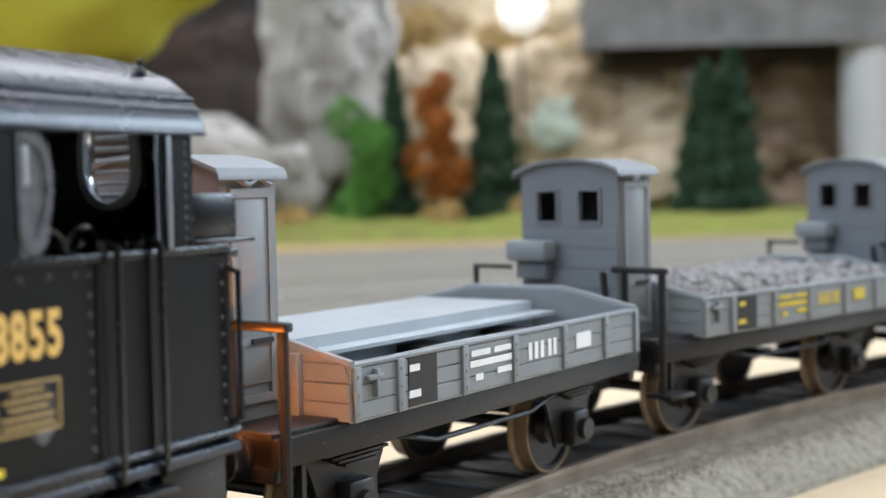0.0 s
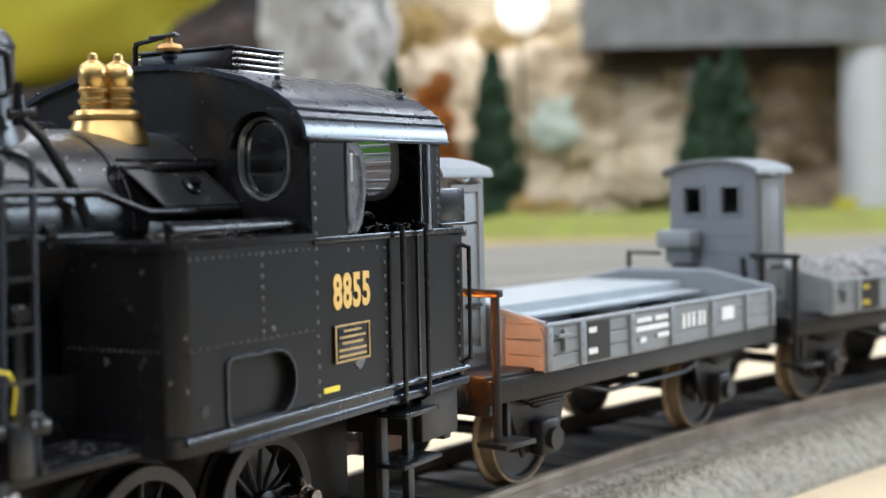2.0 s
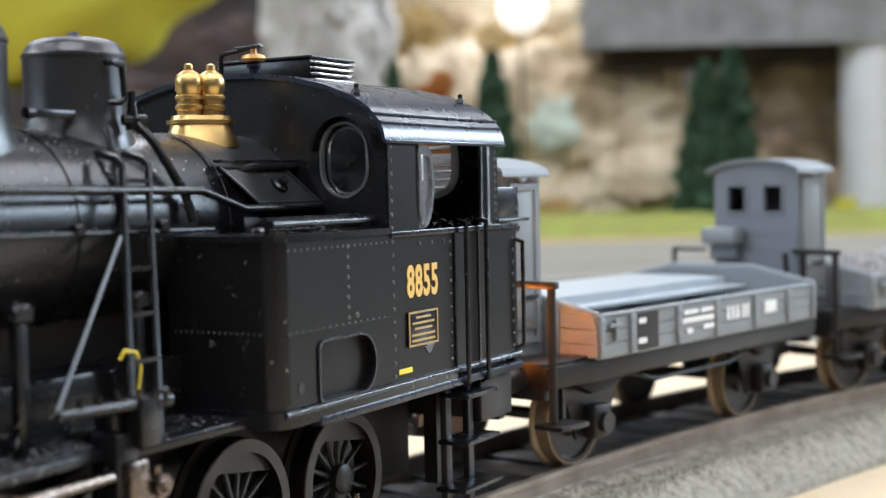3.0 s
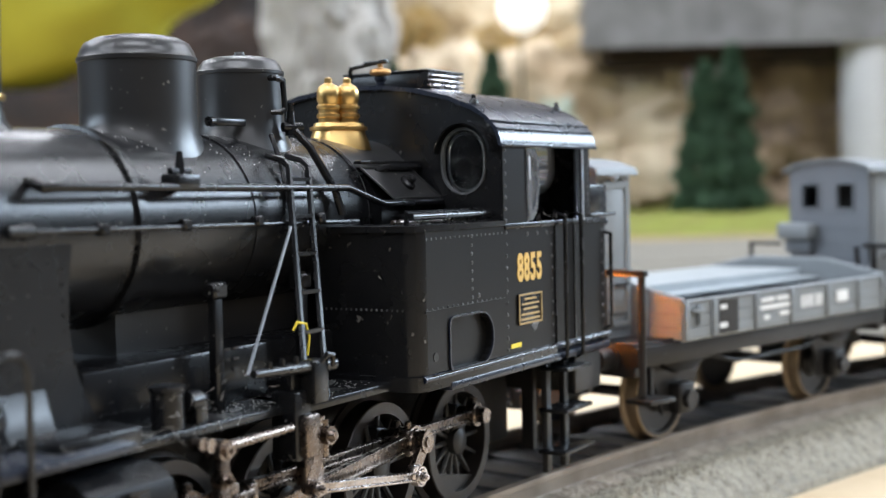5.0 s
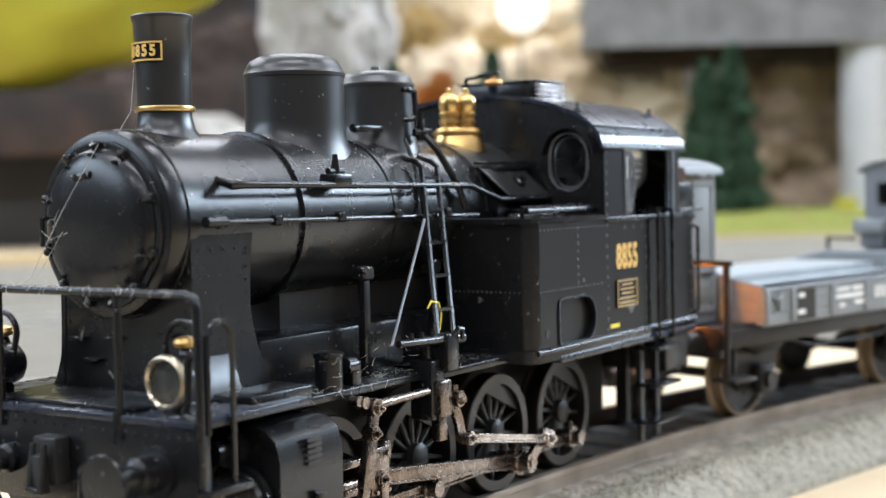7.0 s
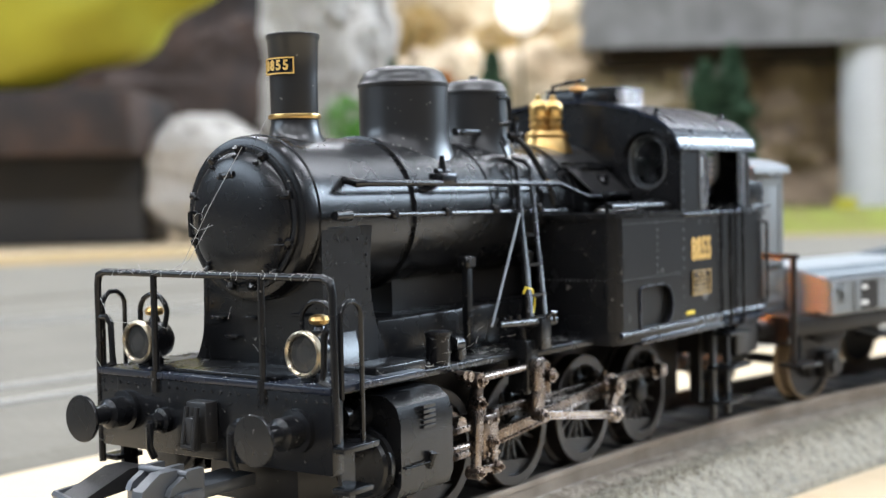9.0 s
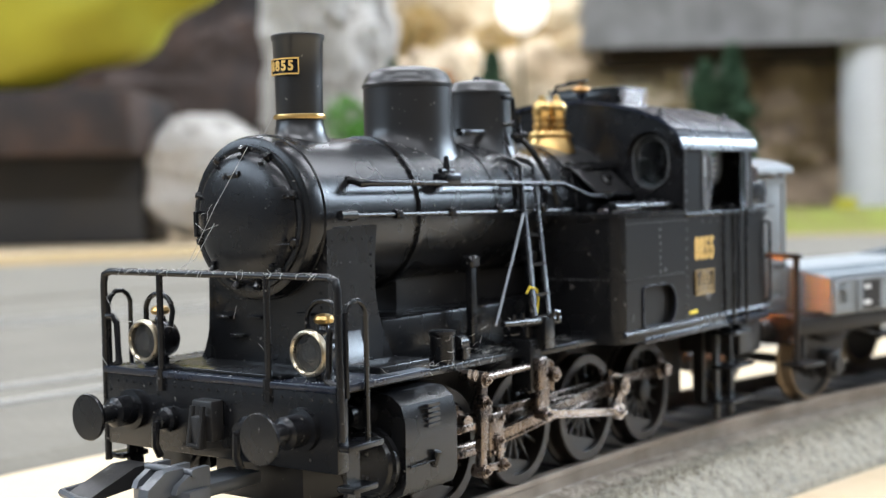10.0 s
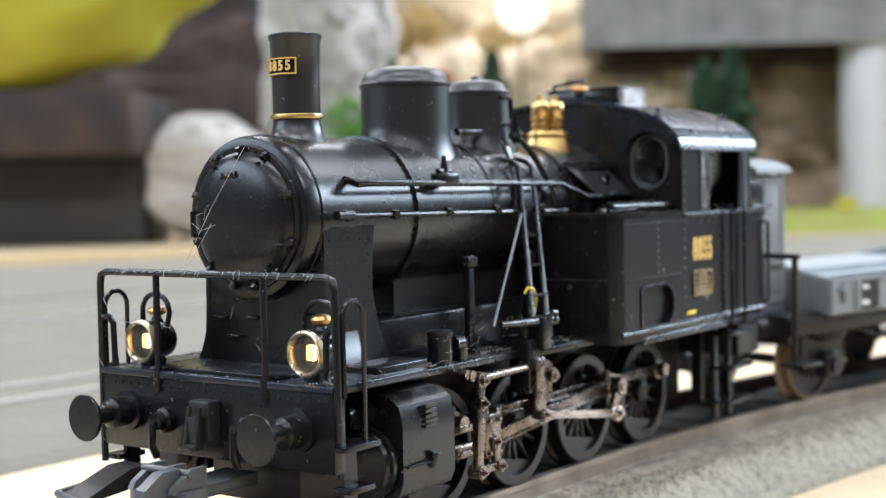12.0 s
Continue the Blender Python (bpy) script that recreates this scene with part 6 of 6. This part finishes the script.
def conifer(x, y, h, w, seed, label, mat=None, zoff=4.0):
    rng = random.Random(seed)
    t = thing("fir_tree", label, "tree", "model firs", pose(x * MM, y * MM, zoff * MM))
    part("trunk", rod((0, 0, -2), (0, 0, h * 0.95), w * 0.09, w * 0.015, 8), M_BARK, t)
    bm = bmesh.new()
    for i in range(int(3400)):
        u = rng.random() ** 0.75
        z = h * (0.05 + 0.93 * (1 - u))
        tier = 0.88 + 0.12 * math.sin(u * 38)
        rad = w * (0.06 + 0.94 * u ** 0.7) * tier * math.sqrt(rng.uniform(0.25, 1.0)) * (0.85 + 0.3 * noise.noise(Vector((seed, z * 0.05, 0))))
        a = rng.uniform(0, 2 * math.pi)
        leaves(bm, rng, Vector((rad * math.cos(a), rad * math.sin(a), z - rad * 0.12)), rng.uniform(2.6, 4.6))
    part("crown", bm, mat or M_FIR, t, "dense dark green needles", False, "stuff")
    return t


def broadleaf(x, y, z0, z1, w, seed, label, mat, zoff=4.0):
    rng = random.Random(seed)
    t = thing("leafy_tree", label, "tree", "", pose(x * MM, y * MM, zoff * MM))
    part("trunk", rod((0, 0, -2), (0, 0, z0 + (z1 - z0) * 0.6), 3.2, 1.0, 8), M_BARK, t)
    for k in range(4):
        a = k * 1.7
        part("limb", rod((0, 0, z0 * 0.8 + 6 * k), (w * 0.5 * math.cos(a), w * 0.5 * math.sin(a), z0 + (z1 - z0) * (0.3 + 0.15 * k)), 1.3, 0.5, 6), M_BARK, t)
    bm = bmesh.new()
    lumps = [(rng.uniform(-0.55, 0.55) * w, rng.uniform(-0.5, 0.5) * w, z0 + (z1 - z0) * (k + 0.7) / 9.4, w * rng.uniform(0.42, 0.7)) for k in range(9)]
    for cx, cy, cz, r in lumps:
        for i in range(260):
            d = Vector((rng.gauss(0, 1), rng.gauss(0, 1), rng.gauss(0, 1))).normalized() * r * rng.uniform(0.6, 1.05)
            leaves(bm, rng, Vector((cx, cy, cz)) + d * 0.95, rng.uniform(2.0, 3.6))
    part("crown", bm, mat, t, "", False, "stuff")
    return t


conifer(-35, 1004, 132, 24, 1, "slim dark green model fir beside the orange tree")
conifer(40, 1000, 138, 36, 2, "dark green model fir beside the orange tree")
conifer(196, 985, 126, 36, 3, "broad dark green model fir before the bridge")
conifer(220, 1000, 139, 36, 4, "tall dark green model fir before the bridge")
broadleaf(-1, 985, 28, 116, 23, 5, "autumn tree with orange leaves between two firs", M_ORANGE)
broadleaf(-59, 988, 4, 94, 27, 6, "bright green leafy bush on the lawn", M_LEAF, 3.0)
for i, (x, y, h, w) in enumerate(((-108, 960, 18, 14), (58, 965, 20, 12), (-2, 955, 16, 15), (84, 1020, 16, 16), (-30, 1240, 190, 36), (50, 1250, 175, 34), (110, 1240, 158, 30))):
    broadleaf(x, y, h * 0.15 if h < 40 else h * 0.65, h, w, 20 + i, "dry ochre bush beside the rocks", M_OCHRE, 3.0)
# bridge
br = thing("bridge", "grey concrete model bridge on pale pillars", "bridge")
bm = plate([(112, 1035), (700, 1010), (700, 1150), (125, 1150)], "z", 146, 206)
part("deck", bm, M_CONC, br, "grey concrete deck")
part("deck_edge", plate([(110, 1032), (702, 1006), (702, 1012), (110, 1038)], "z", 143, 152), M_CONC, br)
for x in (341, 570):
    part("pillar", turned([(27, 0.5), (25, 3), (24, 8), (24, 146)], Matrix.Translation((x, 1050, 3)), 32), M_PILLAR, br, "pale round pillar")
# Dark bar along the soffit: shade under the deck put into a shape.
part("deck_shade", box(135, 690, 1060, 1120, 132, 146), M_ROCKD, br)
tagged(part("marker_post", box(286, 300, 955, 968, 3, 24, 2), M_YCLOTH, None, "small yellow block on the lawn by the pillar"), "", "marker post")
lampost = thing("globe_lamp", "white globe lamp on a thin post", "lamp")
part("post", rod((66, 1060, 0), (66, 1060, 160), 1.5, 1.0, 8), M_BARK, lampost)
part("globe", turned([(0, -19)] + [(19 * math.cos(radians(a)), 19 * math.sin(radians(a))) for a in range(-75, 90, 15)] + [(0, 19)], Matrix.Translation((67, 1060, 178)), 28), M_GLOBE, lampost, "white glowing globe")
# dark box with a yellow cloth bag on it
dk = thing("storage_box", "dark grey box standing behind the roadway", "box")
part("body", box(-420, -222, 985, 1080, 0.5, 66, 3), M_DARKBOX, dk)
part("lid", box(-424, -215, 925, 1084, 66, 112, 4), M_ROCKD, dk, "dark brown overhanging box lid")
bm = bmesh.new()
bmesh.ops.create_icosphere(bm, subdivisions=5, radius=1.0)
for v in bm.verts:
    d = v.co.copy()
    f = 1 + 0.09 * noise.noise(d * 2.1) + 0.035 * math.sin(9 * d.x + 4 * d.z)
    v.co = Vector((-285 + d.x * 132 * f, 960 + d.y * 50 * f, max(180 + d.z * 64 * f + 22 * d.x, 112.5)))
tagged(part("cloth_bag", bm, M_YCLOTH, None, "bulging yellow cloth bag on the dark box"), "", "bag")
# ---------------------------------------------------------------- what moves
def motions():
    times = [0.2 * i for i in range(48)] + [9.5, 10.0, 11.0, 11.6, 11.8, 12.0]
    runs = [(t, smooth_run(t)) for t in times]
    walk(loco, [(t, on_rails(s, 0.034, -0.005)) for t, s in runs])
    for ax, y, w in wheels:
        walk(w, [(t, pose(ax * MM, y * MM, WHEEL_R * MM, 0, math.degrees(PHASE - (s - 0.0603) / (WHEEL_R * MM)), 0)) for t, s in runs])
    for kind, sy, ob in rods_moving:
        rows = []
        for t, s in runs:
            a = PHASE - (s - 0.0603) / (WHEEL_R * MM)
            px, pz = AXLES[2] - CRANK * math.cos(a), WHEEL_R + CRANK * math.sin(a)
            cx = px + math.sqrt(22.8 ** 2 - (pz - 6.2) ** 2)
            if kind == "coupling":
                m = pose(px * MM, sy * 10.1 * MM, pz * MM)
            elif kind == "main":
                m = pose(px * MM, sy * 11.5 * MM, pz * MM, 0, -math.degrees(math.atan2(6.2 - pz, cx - px)), 0)
            elif kind == "crosshead":
                m = pose(cx * MM, sy * 11.2 * MM, 6.2 * MM)
            elif kind == "lever":
                m = pose(24.4 * MM, sy * 12.9 * MM, 12.3 * MM, 0, -math.degrees(math.asin((cx + 3.8 - 24.4) / 8.2)), 0)
            elif kind == "link":
                ex = AXLES[2] + 1.6 * math.cos(radians(82) - a)
                m = pose(13.4 * MM, sy * 12.95 * MM, 11.4 * MM, 0, -math.degrees(math.asin(min(max((ex + 14.5 - 13.4) / 3.9, -0.5), 0.5))), 0)
            elif kind == "eccentric":
                ec = radians(82) - a
                ex, ez = AXLES[2] + 1.6 * math.cos(ec), WHEEL_R + 1.6 * math.sin(ec)
                swing = math.asin(min(max((ex + 14.5 - 13.4) / 3.9, -0.5), 0.5))
                m = pose(ex * MM, sy * 13.5 * MM, ez * MM, 0, -math.degrees(math.atan2(11.4 - 3.9 * math.cos(swing) - ez, 13.4 + 3.9 * math.sin(swing) - ex)), 0)
            else:
                lean = math.asin((cx + 3.8 - 24.4) / 8.2)
                m = pose(cx * MM, sy * 12.5 * MM, 4.0 * MM, 0, -math.degrees(math.asin((12.3 - 8.2 * math.cos(lean) - 4.0) / 3.8)), 0)
            rows.append((t, m))
        walk(ob, rows)
    for i, wg, whs in wagon_sets:
        walk(wg, [(t, on_rails(s + 0.0677 + 0.065 * i + 0.0182, 0.0364, -0.0182)) for t, s in runs])
        for ax, y, w in whs:
            walk(w, [(t, pose(ax * MM, y * MM, 4.9 * MM, 0, math.degrees(-s / (4.9 * MM)), 0)) for t, s in runs])
    # when the drive is reversed the front bulbs come forward in their lamps and the rear bulbs go back into theirs
    for y, b in bulbs:
        walk(b, [(0.0, pose(0.0410, y * MM, 0.01675)), (SWITCH - 0.07, pose(0.0410, y * MM, 0.01675)), (SWITCH, pose(0.04315, y * MM, 0.01675)), (12.0, pose(0.04315, y * MM, 0.01675))])
    for y, b in tails:
        walk(b, [(0.0, pose(-0.0358, y * MM, 0.0166)), (SWITCH - 0.07, pose(-0.0358, y * MM, 0.0166)), (SWITCH, pose(-0.0330, y * MM, 0.0166)), (12.0, pose(-0.0330, y * MM, 0.0166))])


def smooth_run(t):
    """Cubic glide through the places of RUN."""
    n = len(RUN)
    for i in range(n - 1):
        if t <= RUN[i + 1][0] + 1e-9:
            (t0, s0), (t1, s1) = RUN[i], RUN[i + 1]
            def slope(k):
                if k <= 0 or k >= n - 1:
                    j = min(max(k, 0), n - 2)
                    return (RUN[j + 1][1] - RUN[j][1]) / (RUN[j + 1][0] - RUN[j][0])
                a = (RUN[k][1] - RUN[k - 1][1]) / (RUN[k][0] - RUN[k - 1][0])
                b = (RUN[k + 1][1] - RUN[k][1]) / (RUN[k + 1][0] - RUN[k][0])
                return 0.0 if abs(a) < 1e-7 or abs(b) < 1e-7 else (a + b) / 2
            h = t1 - t0
            u = (t - t0) / h
            return (2 * u ** 3 - 3 * u ** 2 + 1) * s0 + (u ** 3 - 2 * u ** 2 + u) * h * slope(i) + (-2 * u ** 3 + 3 * u ** 2) * s1 + (u ** 3 - u ** 2) * h * slope(i + 1)
    return RUN[-1][1]


SWITCH = 10.77
motions()
